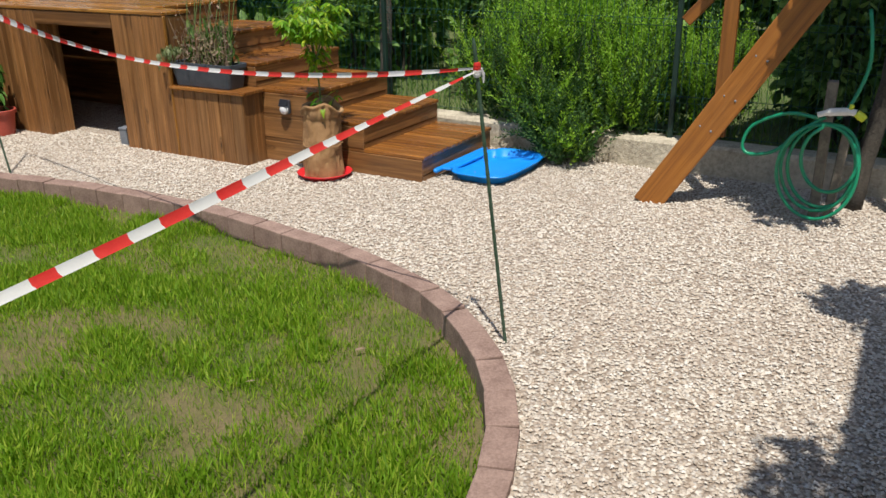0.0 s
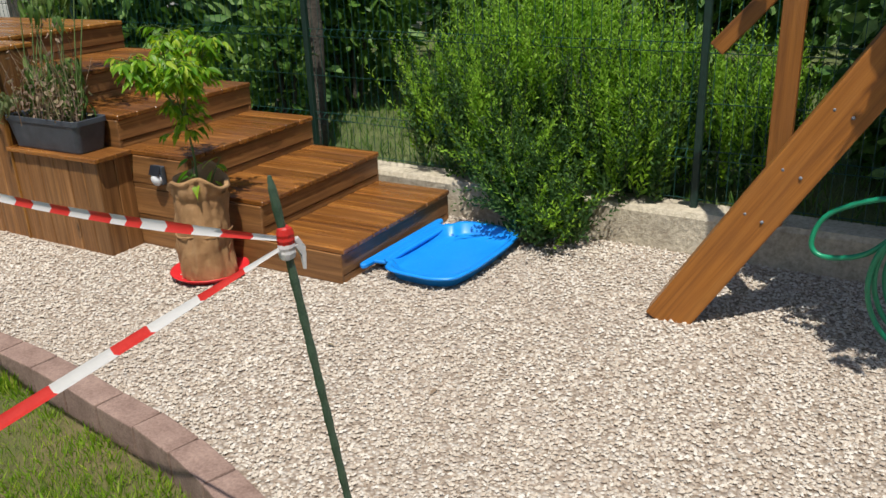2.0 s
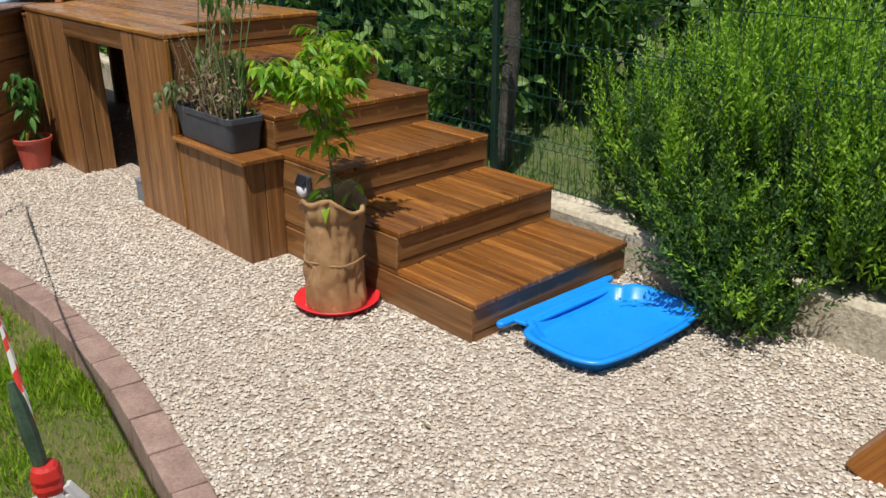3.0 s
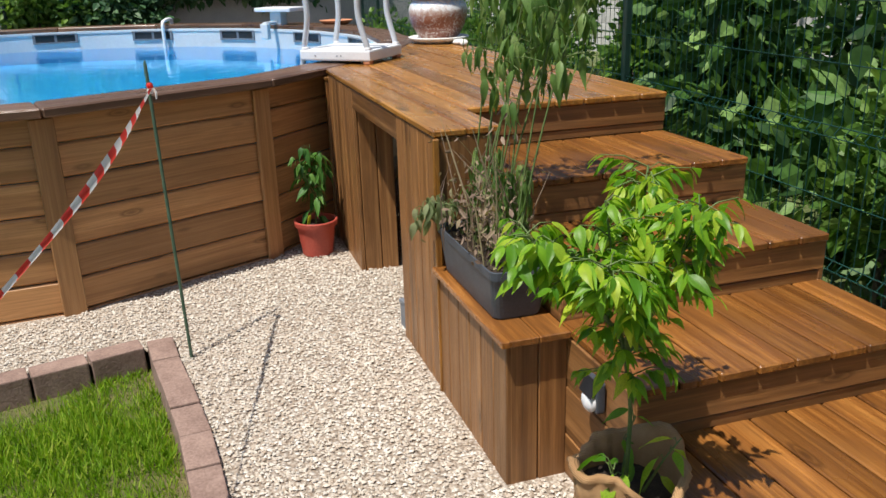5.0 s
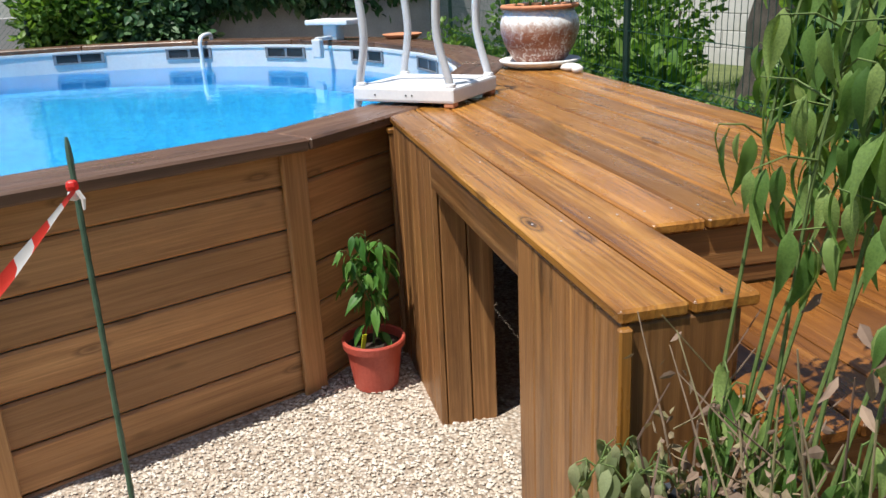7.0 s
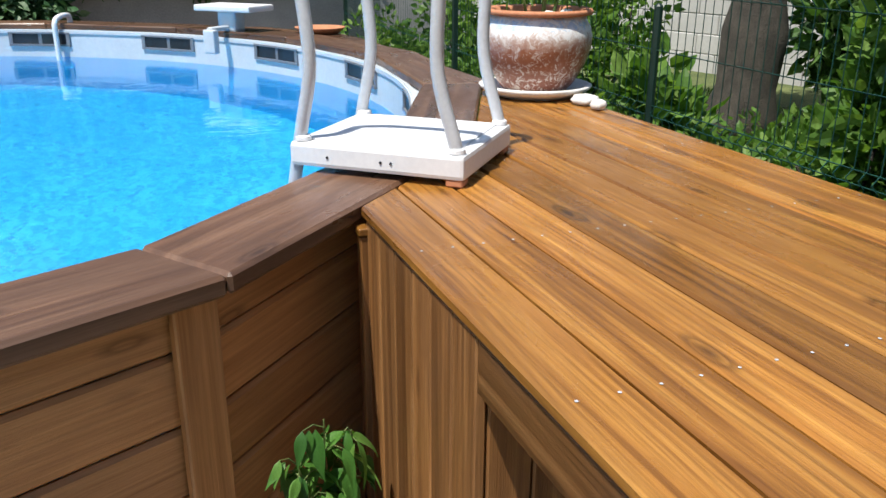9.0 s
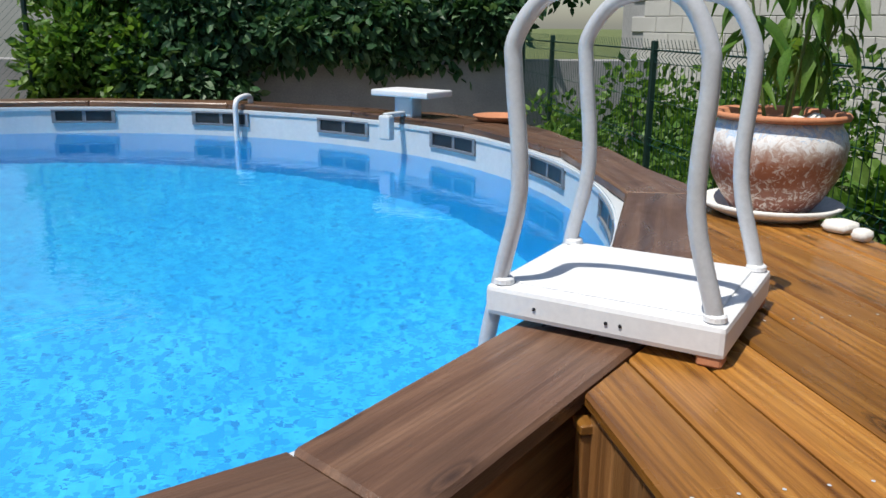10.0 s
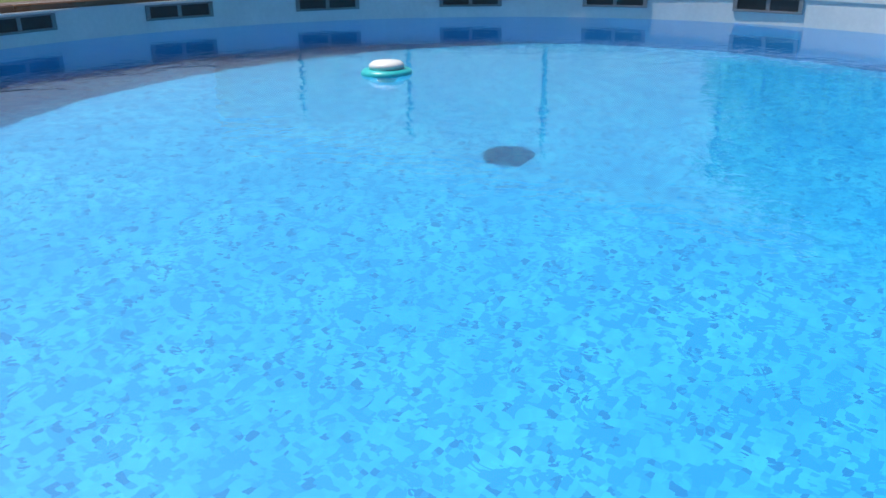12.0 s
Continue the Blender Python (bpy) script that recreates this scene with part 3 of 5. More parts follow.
def fence():
    ys = [-8.9, -6.37, -3.87, -1.37, 1.10, 3.4, 5.45, 7.95, 10.3, 11.4]
    f = thing("mesh_fence", label="dark green welded wire mesh fence on steel posts", category="fence")
    for y in ys:
        x = wall_x(y) + 0.11
        top = 1.46 if y == 5.45 else 1.63
        board("post", f, (x, y, 0.21 + (top - 0.21) / 2), (top - 0.21, 0.036, 0.036), (0, 90, 0), M_FPOST, 0.012 if y == 5.45 else 0.004)
    for ya, yb in zip(ys, ys[1:]):
        verts, faces = [], []

        def wire(p, q, r):
            p, q = Vector(p), Vector(q)
            d = (q - p).normalized()
            u = d.cross(Vector((1, 0.2, 0.1))).normalized()
            w = d.cross(u)
            o = len(verts)
            for c in (p, q):
                for k in range(3):
                    a = 2 * math.pi * k / 3
                    verts.append(tuple(c + r * (math.cos(a) * u + math.sin(a) * w)))
            for k in range(3):
                faces.append((o + k, o + (k + 1) % 3, o + 3 + (k + 1) % 3, o + 3 + k))
        k = int((yb - ya) / 0.052)
        for i in range(1, k):
            y = ya + (yb - ya) * i / k
            x = wall_x(y) + 0.11
            line = [(x, y, 0.24), (x, y, 0.46), (x - 0.03, y, 0.49), (x, y, 0.52), (x, y, 0.98), (x - 0.03, y, 1.01), (x, y, 1.04), (x, y, 1.50), (x - 0.04, y, 1.545), (x - 0.01, y, 1.575), (x - 0.03, y, 1.64)]
            for p, q in zip(line, line[1:]):
                wire(p, q, 0.0021)
        for z in (0.26, 0.47, 0.515, 0.75, 0.99, 1.035, 1.27, 1.50, 1.575):
            wire((wall_x(ya) + 0.107, ya, z), (wall_x(yb) + 0.107, yb, z), 0.0026 if z < 1.55 else 0.0065)
        part("mesh_panel", raw_mesh("mesh_panel", verts, faces, M_FENCE), None, f)


fence()


def plain_wall(name, a, b, z0, z1, thick, material, label):
    a, b = Vector((*a, 0)), Vector((*b, 0))
    d = b - a
    ob = part(name, box_bm(d.length, thick, z1 - z0, 0.01), material, None, "", pose((a.x + b.x) / 2, (a.y + b.y) / 2, (z0 + z1) / 2, 0, 0, math.degrees(math.atan2(d.y, d.x))))
    return tagged(ob, label, "wall", kind="structure")


plain_wall("wall_back", (-9.5, 11.75), (3.2, 11.75), GROUND_Z, 1.36, 0.2, M_RENDER, "grey rendered garden wall behind the pool")
plain_wall("wall_back_high", (-16.0, 15.5), (-2.2, 15.5), GROUND_Z, 4.2, 0.25, M_PALE, "pale rendered house wall beyond the hedge")
wall_nb = plain_wall("wall_neighbour", (9.5, 1.0), (5.0, 17.0), GROUND_Z, 2.6, 0.25, M_RENDER, "pale grey block wall behind garden plants")
# unseen wall, placed so that its top and end cast the gravel's shade edge
plain_wall("wall_house", (-12.0, -3.62), (-1.95, -3.62), GROUND_Z, 3.2, 0.3, M_PALE, "unseen plain wall added to cast shade beside the yard")


def block_wall(wall):
    """Courses of pale concrete blocks set proud of the wall's garden side."""
    shared = mesh_of(box_bm(0.61, 0.03, 0.242, 0.008), "block", M_PALE)
    rng_ = random.Random(12)
    for k in range(11):
        for i in range(26):
            part("block", shared, None, wall, "", pose(-8.1 + 0.62 * i + (0.31 if k % 2 else 0.0), 0.138 + rng_.uniform(-0.003, 0.003), -1.24 + 0.25 * k))


block_wall(wall_nb)


def chain_fence():
    f = thing("chain_link_fence", label="thin dark chain-link fence on steel posts", category="fence")
    y = 11.2
    for x in (-8.45, -6.65, -4.85, -3.05):
        part("post", tube_bm([(x, y, GROUND_Z), (x, y, 2.35)], 0.024, 8), M_FPOST, f)
    verts, faces = [], []
    for s in (1, -1):
        for i in range(-36, 92):
            x0 = -8.45 + i * 0.06
            x1 = x0 + s * 2.2
            p, q = (x0, 0.1), (x1, 2.3)
            lo, hi = -8.45, -3.05
            if max(p[0], q[0]) < lo or min(p[0], q[0]) > hi:
                continue
            t0, t1 = 0.0, 1.0
            dx = q[0] - p[0]
            ta, tb = (lo - p[0]) / dx, (hi - p[0]) / dx
            t0, t1 = max(t0, min(ta, tb)), min(t1, max(ta, tb))
            if t1 <= t0:
                continue
            o = len(verts)
            for t in (t0, t1):
                cx, cz = p[0] + dx * t, p[1] + 2.2 * t
                verts += [(cx - 0.002, y, cz), (cx + 0.002, y - 0.002, cz), (cx, y + 0.003, cz + 0.002)]
            for k in range(3):
                faces.append((o + k, o + (k + 1) % 3, o + 3 + (k + 1) % 3, o + 3 + k))
    part("chain_mesh", raw_mesh("chain_mesh", verts, faces, M_FENCE), None, f)


chain_fence()


# ---- stairs, deck and planter box ----
def stairs():
    st = thing("pool_stairs", label="oiled brown wooden stairs of five wide steps up to the deck", category="stairs")
    for k in range(5):
        y0, y1, z = TREADS[k], TREADS[k + 1], RISE * (k + 1)
        n = 8
        w = STAIR_R / n
        end = y1 + (0.02 if k < 4 else 0.0)
        for i in range(n):
            plank("tread_board", st, [(i * w + 0.0035, y0 - 0.012), ((i + 1) * w - 0.0035, y0 - 0.012), ((i + 1) * w - 0.0035, end), (i * w + 0.0035, end)], z - 0.028, z, M_STEP, 90, "", 0.005)
        # riser: an upper and a lower board
        board("riser_board", st, (STAIR_R / 2, y0 + 0.014, z - 0.028 - 0.055), (STAIR_R, 0.11, 0.026), (90, 0, 0), M_SIDE)
        if k:
            board("riser_board", st, (STAIR_R / 2, y0 + 0.018, z - 0.028 - 0.112 - 0.022), (STAIR_R, 0.042, 0.024), (90, 0, 0), M_SIDE)
        else:
            board("riser_board", st, (STAIR_R / 2, y0 + 0.016, z - 0.028 - 0.112 - 0.05), (STAIR_R, 0.10, 0.024), (90, 0, 0), M_SIDE)
        # side boards, laid flat one above the other down to the gravel
        end = 2.08
        for x, face in ((0.008, -90), (STAIR_R - 0.010, 90)):
            board("side_board", st, (x, (y0 + 0.002 + end) / 2, z - 0.028 - 0.076), (end - y0 - 0.004, 0.150, 0.022), (90, 0, 90), M_SIDE, 0.003)
            if k == 0:
                board("side_board", st, (x, (y0 + end) / 2, -0.075), (end - y0 - 0.004, 0.150, 0.022), (90, 0, 90), M_SIDE, 0.003)
            else:
                board("side_board", st, (x + (0.002 if x < 0.5 else -0.002), (y0 + end) / 2, z - RISE - 0.012), (end - y0 - 0.006, 0.030, 0.018), (90, 0, 90), M_SIDE, 0.002)


stairs()
OP_Y0, OP_Y1, OP_Z = 2.662, 3.594, 0.94


def deck():
    d = thing("pool_deck", label="raised oiled wooden deck beside the pool with a low storage opening", category="deck")
    n = 9
    w = (DX1 - DX0) / n
    for i in range(n):
        x0, x1 = DX0 + i * w + 0.0034, DX0 + (i + 1) * w - 0.0034
        y0 = 2.085 if x1 < 0.06 else 2.525 - 0.012
        if x0 < 0.0 < x1:
            x1 = min(x1, 0.06)
        end = lambda x: min(arc_y(x, R_OUT + 0.006), 5.92) if x < PC[0] + R_OUT else 5.92
        plank("deck_board", d, [(x0, y0), (x1, y0), (x1, end(x1)), (x0, end(x0))], DECK_Z - 0.028, DECK_Z, M_DECK, 90, "", 0.006)
    # front: two boards over the top step, and the narrow box front
    board("riser_board", d, ((DX1 + 0.0) / 2, 2.541, DECK_Z - 0.083), (DX1 - 0.0, 0.108, 0.026), (90, 0, 0), M_SIDE)
    board("riser_board", d, ((DX1 + 0.0) / 2, 2.545, DECK_Z - 0.160), (DX1 - 0.0, 0.042, 0.024), (90, 0, 0), M_SIDE)
    board("front_board", d, (-0.098, 2.102, 0.51), (1.08, 0.218, 0.024), (0, 90, 90), M_SIDE)
    board("corner_strip", d, (DX0 + 0.012, 2.080, 0.51), (1.08, 0.026, 0.018), (0, 90, 90), M_DECK)
    board("inner_side_board", d, (0.016, 2.31, 0.975), (0.42, 0.15, 0.022), (90, 0, 90), M_SIDE)
    # side cladding of upright boards, with the opening left out
    x = DX0 + 0.022
    cuts = [(2.092, 2.662, -0.04, DECK_Z - 0.03, 5), (2.664, 3.592, OP_Z, DECK_Z - 0.03, 1), (3.596, 4.29, -0.04, DECK_Z - 0.03, 6)]
    for ya, yb, za, zb, k in cuts:
        for i in range(k):
            a, b = ya + (yb - ya) * i / k, ya + (yb - ya) * (i + 1) / k
            if k > 1:
                board("side_board", d, (x, (a + b) / 2, (za + zb) / 2), (zb - za, b - a - 0.005, 0.024), (0, -90, 0), M_SIDE)
            else:
                board("header_board", d, (x, (a + b) / 2, (za + zb) / 2), (b - a - 0.003, zb - za, 0.024), (90, 0, 90), M_SIDE)
    # narrow strip and its cap where the side meets the pool
    board("corner_strip", d, (DX0 + 0.004, 4.292, 0.50), (1.02, 0.036, 0.024), (0, -90, 0), M_SIDE)
    board("corner_cap", d, (DX0 + 0.004, 4.292, 1.022), (0.044, 0.034, 0.02), (0, 0, 90), M_DECK, 0.003)
    # opening: lined jambs and lintel
    for yy in (OP_Y0 - 0.013, OP_Y1 + 0.013):
        for i in range(2):
            board("jamb_board", d, (DX0 + 0.084 + 0.098 * i, yy, 0.45), (0.98, 0.094, 0.022), (0, 90, 90), M_SIDE)
    board("lintel_board", d, (DX0 + 0.133, (OP_Y0 + OP_Y1) / 2, OP_Z + 0.013), (OP_Y1 - OP_Y0, 0.19, 0.022), (0, 0, 90), M_SIDE)
    # edge and end boards
    board("edge_board", d, (DX1 - 0.014, (2.56 + 5.92) / 2, DECK_Z - 0.10), (3.35, 0.14, 0.024), (90, 0, 90), M_SIDE)
    for yy in (2.62, 3.9, 5.1, 5.85):
        board("support_post", d, (0.97, yy, 0.47), (1.12, 0.07, 0.07), (0, 90, 0), M_SIDE)
    board("back_board", d, (DX1 - 0.045, 4.2, 0.47), (3.3, 1.0, 0.02), (90, 0, 90), M_SIDE)
    # screw heads along the boards
    bm = bmesh.new()
    for i in range(n):
        for yy in (2.62, 3.3, 3.95, 4.6, 5.3):
            for s in (0.25, 0.75):
                xx = DX0 + (i + s) * w
                if yy < arc_y(xx, R_OUT) - 0.05:
                    bmesh.ops.create_circle(bm, cap_ends=True, segments=8, radius=0.0032, matrix=Matrix.Translation((xx, yy, DECK_Z + 0.0015)))
    part("screw_heads", bm, M_TUBE, d)["kind"] = "stuff"


deck()


def corner_platform():
    """The darker boards that fill the corner between pool and fence."""
    c = thing("corner_platform", label="dark brown boarded corner beside the pool coping", category="deck")
    line = [(0.905, 5.93), (0.885, 6.6), (0.87, 7.3), (0.86, 8.0), (0.80, 8.42), (0.36, 9.14), (0.05, 9.28)]
    edges = []
    for x, y in line:
        a = math.atan2(y - PC[1], x - PC[0])
        edges.append(((x, y), (PC[0] + (edge_r(math.degrees(a), R_OUT) + 0.006) * math.cos(a), PC[1] + (edge_r(math.degrees(a), R_OUT) + 0.006) * math.sin(a))))
    for (o0, i0), (o1, i1) in zip(edges, edges[1:]):
        if (Vector(o0) - Vector(PC)).length < R_OUT + 0.02 and (Vector(o1) - Vector(PC)).length < R_OUT + 0.02:
            continue
        ang = math.degrees(math.atan2(o1[1] - o0[1], o1[0] - o0[0]))
        plank("platform_board", c, [i0, o0, o1, i1], DECK_Z - 0.035, DECK_Z - 0.003, M_COPE, ang)
    for x, y in ((0.82, 6.8), (0.80, 7.9), (0.70, 8.4)):
        board("support_post", c, (x, y, 0.45), (1.17, 0.07, 0.07), (0, 90, 0), M_COPE)


corner_platform()


def planter_box():
    p = thing("planter_box", label="brown boarded wooden box with a shelf top beside the stairs", category="planter box")
    ya, yb = 1.375, 2.085
    k = 6
    for i in range(k):
        a, b = ya + (yb - ya) * i / k, ya + (yb - ya) * (i + 1) / k
        board("side_board", p, (DX0 + 0.020, (a + b) / 2, 0.24), (0.56, b - a - 0.005, 0.024), (0, -90, 0), M_SIDE)
    for x in (-0.155, -0.052):
        board("front_board", p, (x, ya + 0.014, 0.24), (0.56, 0.10, 0.024), (0, 90, 90), M_SIDE)
    plank("shelf_board", p, [(DX0 - 0.018, 1.345), (-0.115, 1.345), (-0.115, 2.085), (DX0 - 0.018, 2.085)], 0.521, 0.545, M_STEP, 90)
    plank("shelf_board", p, [(-0.112, 1.345), (-0.006, 1.345), (-0.006, 2.085), (-0.112, 2.085)], 0.521, 0.545, M_STEP, 90)


planter_box()


# ---- pool ----
def pool():
    p = thing("round_pool", (PC[0], PC[1], 0), label="round above-ground pool clad in brown boards with a dark wooden coping", category="pool")
    step, first = POST_STEP, POST_0
    pol = lambda r, a: (r * math.cos(radians(a)), r * math.sin(radians(a)))
    cut = math.cos(radians(step / 2))
    side = 2 * R_CLAD * math.sin(radians(step / 2))
    clad = mesh_of(box_bm(side - 0.006, 0.1700, 0.026, 0.010), "cladding_board", M_CLAD)
    clad_top = mesh_of(box_bm(side - 0.006, 0.1440, 0.026, 0.010), "cladding_board", M_CLAD)
    post = mesh_of(box_bm(1.03, 0.115, 0.022, 0.004), "cladding_post", M_CLAD)
    cope_in, cope_out = R_IN, R_OUT
    half = step / 2
    poly = [pol(cope_in, -half + 0.03), pol(cope_out, -half + 0.03), pol(cope_out, half - 0.03), pol(cope_in, half - 0.03)]
    mid = R_IN
    loc = [(y, -(x - mid)) for x, y in poly]
    cope = mesh_of(prism_bm(loc, -0.024, 0.024, 0.009), "coping_board", M_COPE)
    for i in range(18):
        a = first + step * i + half
        c = pol(R_CLAD * cut - 0.012, a)
        for k in range(6):
            part("cladding_board", clad, None, p, "", pose(*c, -0.0775 + 0.1755 * k, 90, 0, a + 90))
        part("cladding_board", clad_top, None, p, "", pose(*c, 0.9615, 90, 0, a + 90))
        v = pol(R_CLAD + 0.012, a - half)
        part("cladding_post", post, None, p, "", Matrix.Translation((*v, 0.505)) @ pose(0, 0, 0, 0, 0, a - half) @ pose(0, 0, 0, 0, 90, 0))
        part("coping_board", cope, None, p, "", Matrix.Translation((*pol(mid, a), 1.060)) @ pose(0, 0, 0, 0, 0, a + 90))

    def ring(r0, r1, z0, z1, seg=144):
        bm = bmesh.new()
        q = [[bm.verts.new((r * math.cos(2 * math.pi * i / seg), r * math.sin(2 * math.pi * i / seg), z)) for i in range(seg)] for r, z in ((r0, z0), (r0, z1), (r1, z1), (r1, z0))]
        for k in range(4):
            for i in range(seg):
                bm.faces.new((q[k][i], q[k][(i + 1) % seg], q[(k + 1) % 4][(i + 1) % seg], q[(k + 1) % 4][i]))
        return bm
    part("pool_wall", ring(3.272, 3.292, WATER_Z - 0.004, 1.0400), M_BAND, p, "pale grey-white vinyl wall above the water", smooth=False)
    part("liner_wall", ring(3.270, 3.294, POOL_Z, WATER_Z - 0.005), M_LINERWALL, p, "blue liner wall under water")
    bm = bmesh.new()
    bmesh.ops.create_circle(bm, cap_ends=True, segments=144, radius=3.27)
    part("pool_floor", bm, M_LINER, p, "blue mosaic print liner floor", Matrix.Translation((0, 0, POOL_Z)))
    part("top_rail", ring(3.264, 3.340, 1.0100, 1.0340), M_BAND, p, "pale rail along the pool wall top")
    # dark vents with grey frames, one at each post
    fr = bmesh.new()
    w, h = 0.50, 0.108

    def curved(bm, x0, x1, z0, z1, r, t):
        k = 6
        cols = []
        for i in range(k + 1):
            a = (x0 + (x1 - x0) * i / k) / 3.27
            cols.append([bm.verts.new((rr * math.cos(a), rr * math.sin(a), z)) for rr, z in ((r, z0), (r, z1), (r - t, z1), (r - t, z0))])
        for u, v in zip(cols, cols[1:]):
            for j in range(4):
                bm.faces.new((u[j], u[(j + 1) % 4], v[(j + 1) % 4], v[j]))
        bm.faces.new(cols[0])
        bm.faces.new(cols[-1][::-1])
    curved(fr, -w / 2, w / 2, -h / 2, -h / 2 + 0.016, 3.273, 0.016)
    curved(fr, -w / 2, w / 2, h / 2 - 0.012, h / 2, 3.273, 0.016)
    curved(fr, -w / 2, -w / 2 + 0.03, -h / 2 + 0.017, h / 2 - 0.013, 3.273, 0.014)
    curved(fr, w / 2 - 0.03, w / 2, -h / 2 + 0.017, h / 2 - 0.013, 3.273, 0.014)
    curved(fr, -0.014, 0.014, -h / 2 + 0.017, h / 2 - 0.013, 3.2725, 0.008)
    fr = mesh_of(fr, "vent_frame", M_GREYPL)
    dk = bmesh.new()
    curved(dk, -w / 2 + 0.03, w / 2 - 0.03, -h / 2 + 0.016, h / 2 - 0.012, 3.2735, 0.006)
    dk = mesh_of(dk, "vent_pane", M_BLACK)
    for i in range(18):
        a = first + 0.5 + step * i
        f = part("vent_frame", fr, None, p, "grey frame of a dark vent", pose(0, 0, 0.966, 0, 0, a))
        part("vent_pane", dk, None, f)
    # water
    bm = bmesh.new()
    bmesh.ops.create_circle(bm, cap_ends=True, segments=144, radius=3.272)
    wt = part("water", bm, M_WATER, None, "", Matrix.Translation((PC[0], PC[1], WATER_Z)))
    wt.visible_shadow = False
    tagged(wt, "clear blue rippled pool water", "water", kind="structure")


pool()


def ladder():
    """Grey tube pool ladder with a white platform astride the coping."""
    cx, cy, ang = 0.028, 4.695, 139.3
    ld = thing("pool_ladder", (cx, cy, DECK_Z), ang, "pool ladder of grey tubes with a white plastic platform", "ladder")
    L, W = 0.515, 0.465
    bm = box_bm(L, W, 0.068, 0.012, 2)
    plat = part("platform", bm, M_WHITE, ld, "white plastic platform", Matrix.Translation((0, 0, 0.054)))
    part("platform_panel", box_bm(L - 0.07, W - 0.09, 0.006, 0.002), M_WHITE, plat, "", Matrix.Translation((0, 0, 0.036)))
    for s in (-1, 1):
        y = s * (W / 2 - 0.03)
        a = (L / 2 - 0.03)
        pts = [(-a, y, 0.0), (-a, y, 0.09), (-a + 0.055, y, 0.30), (-a + 0.05, y, 0.53), (-a + 0.06, y, 0.61), (-a + 0.11, y, 0.69), (-a + 0.20, y, 0.715),
               (a - 0.16, y, 0.715), (a - 0.07, y, 0.69), (a - 0.01, y, 0.61), (a - 0.01, y, 0.53), (a - 0.03, y, 0.30), (a + 0.01, y, 0.09), (a + 0.055, y, -0.20), (a + 0.10, y, -0.95)]
        part("handrail", tube_bm(smooth_path(pts, 5), 0.0185, 12), M_TUBE, ld, "", smooth=True)
        part("rubber_foot", box_bm(0.05, 0.05, 0.022, 0.005), M_TERRA, ld, "orange rubber foot", pose(-L / 2 + 0.03, s * (W / 2 - 0.03), 0.011))
        for e in (-1, 1):
            part("collar", lathe_bm([(0.019, 0), (0.024, 0.002), (0.023, 0.012), (0.019, 0.016)], 14), M_WHITE, ld, "", pose(e * (L / 2 - 0.03), y, 0.088))
    for x in (-0.05, -0.02, 0.14):
        part("rivet", lathe_bm([(0.0, -0.002), (0.004, -0.001), (0.0035, 0.002), (0.0, 0.003)], 8), M_BLACK, plat, "", pose(x, W / 2 + 0.001, -0.002, -90, 0, 0))
    for k in range(3):
        part("rung", box_bm(0.07, W - 0.1, 0.03, 0.008), M_WHITE, ld, "white plastic rung", pose(L / 2 + 0.03 + 0.028 * k, 0, -0.25 - 0.24 * k))


ladder()


# ---- plants ----
def leaf_object_mesh(name, material, droop=0.2, width=1.0):
    """A pointed leaf, folded along its midrib, waved at the edges and drooping to the tip."""
    verts, faces = [], []
    k = 6
    for i in range(k + 1):
        u = i / k
        half = 0.30 * math.sin(math.pi * u ** 0.74) * (1 - 0.35 * u) if 0 < i < k else 0.012
        for c in (-1.0, -0.5, 0.0, 0.5, 1.0):
            verts.append((u, c * half * width, -droop * u * u + 0.22 * abs(c) * half - 0.06 * (abs(c) > 0.9) * half + 0.018 * math.sin(7 * u + 2 * c) * abs(c)))
    for i in range(k):
        for c in range(4):
            q = i * 5 + c
            faces.append((q, q + 1, q + 6, q + 5))
    return raw_mesh(name, np.array(verts), faces, material, True)


def aim(pos, direc, size, roll):
    d = Vector(direc).normalized()
    q = d.to_track_quat('X', 'Z')
    return Matrix.Translation(pos) @ q.to_matrix().to_4x4() @ Matrix.Rotation(roll, 4, 'X') @ Matrix.Scale(size, 4)


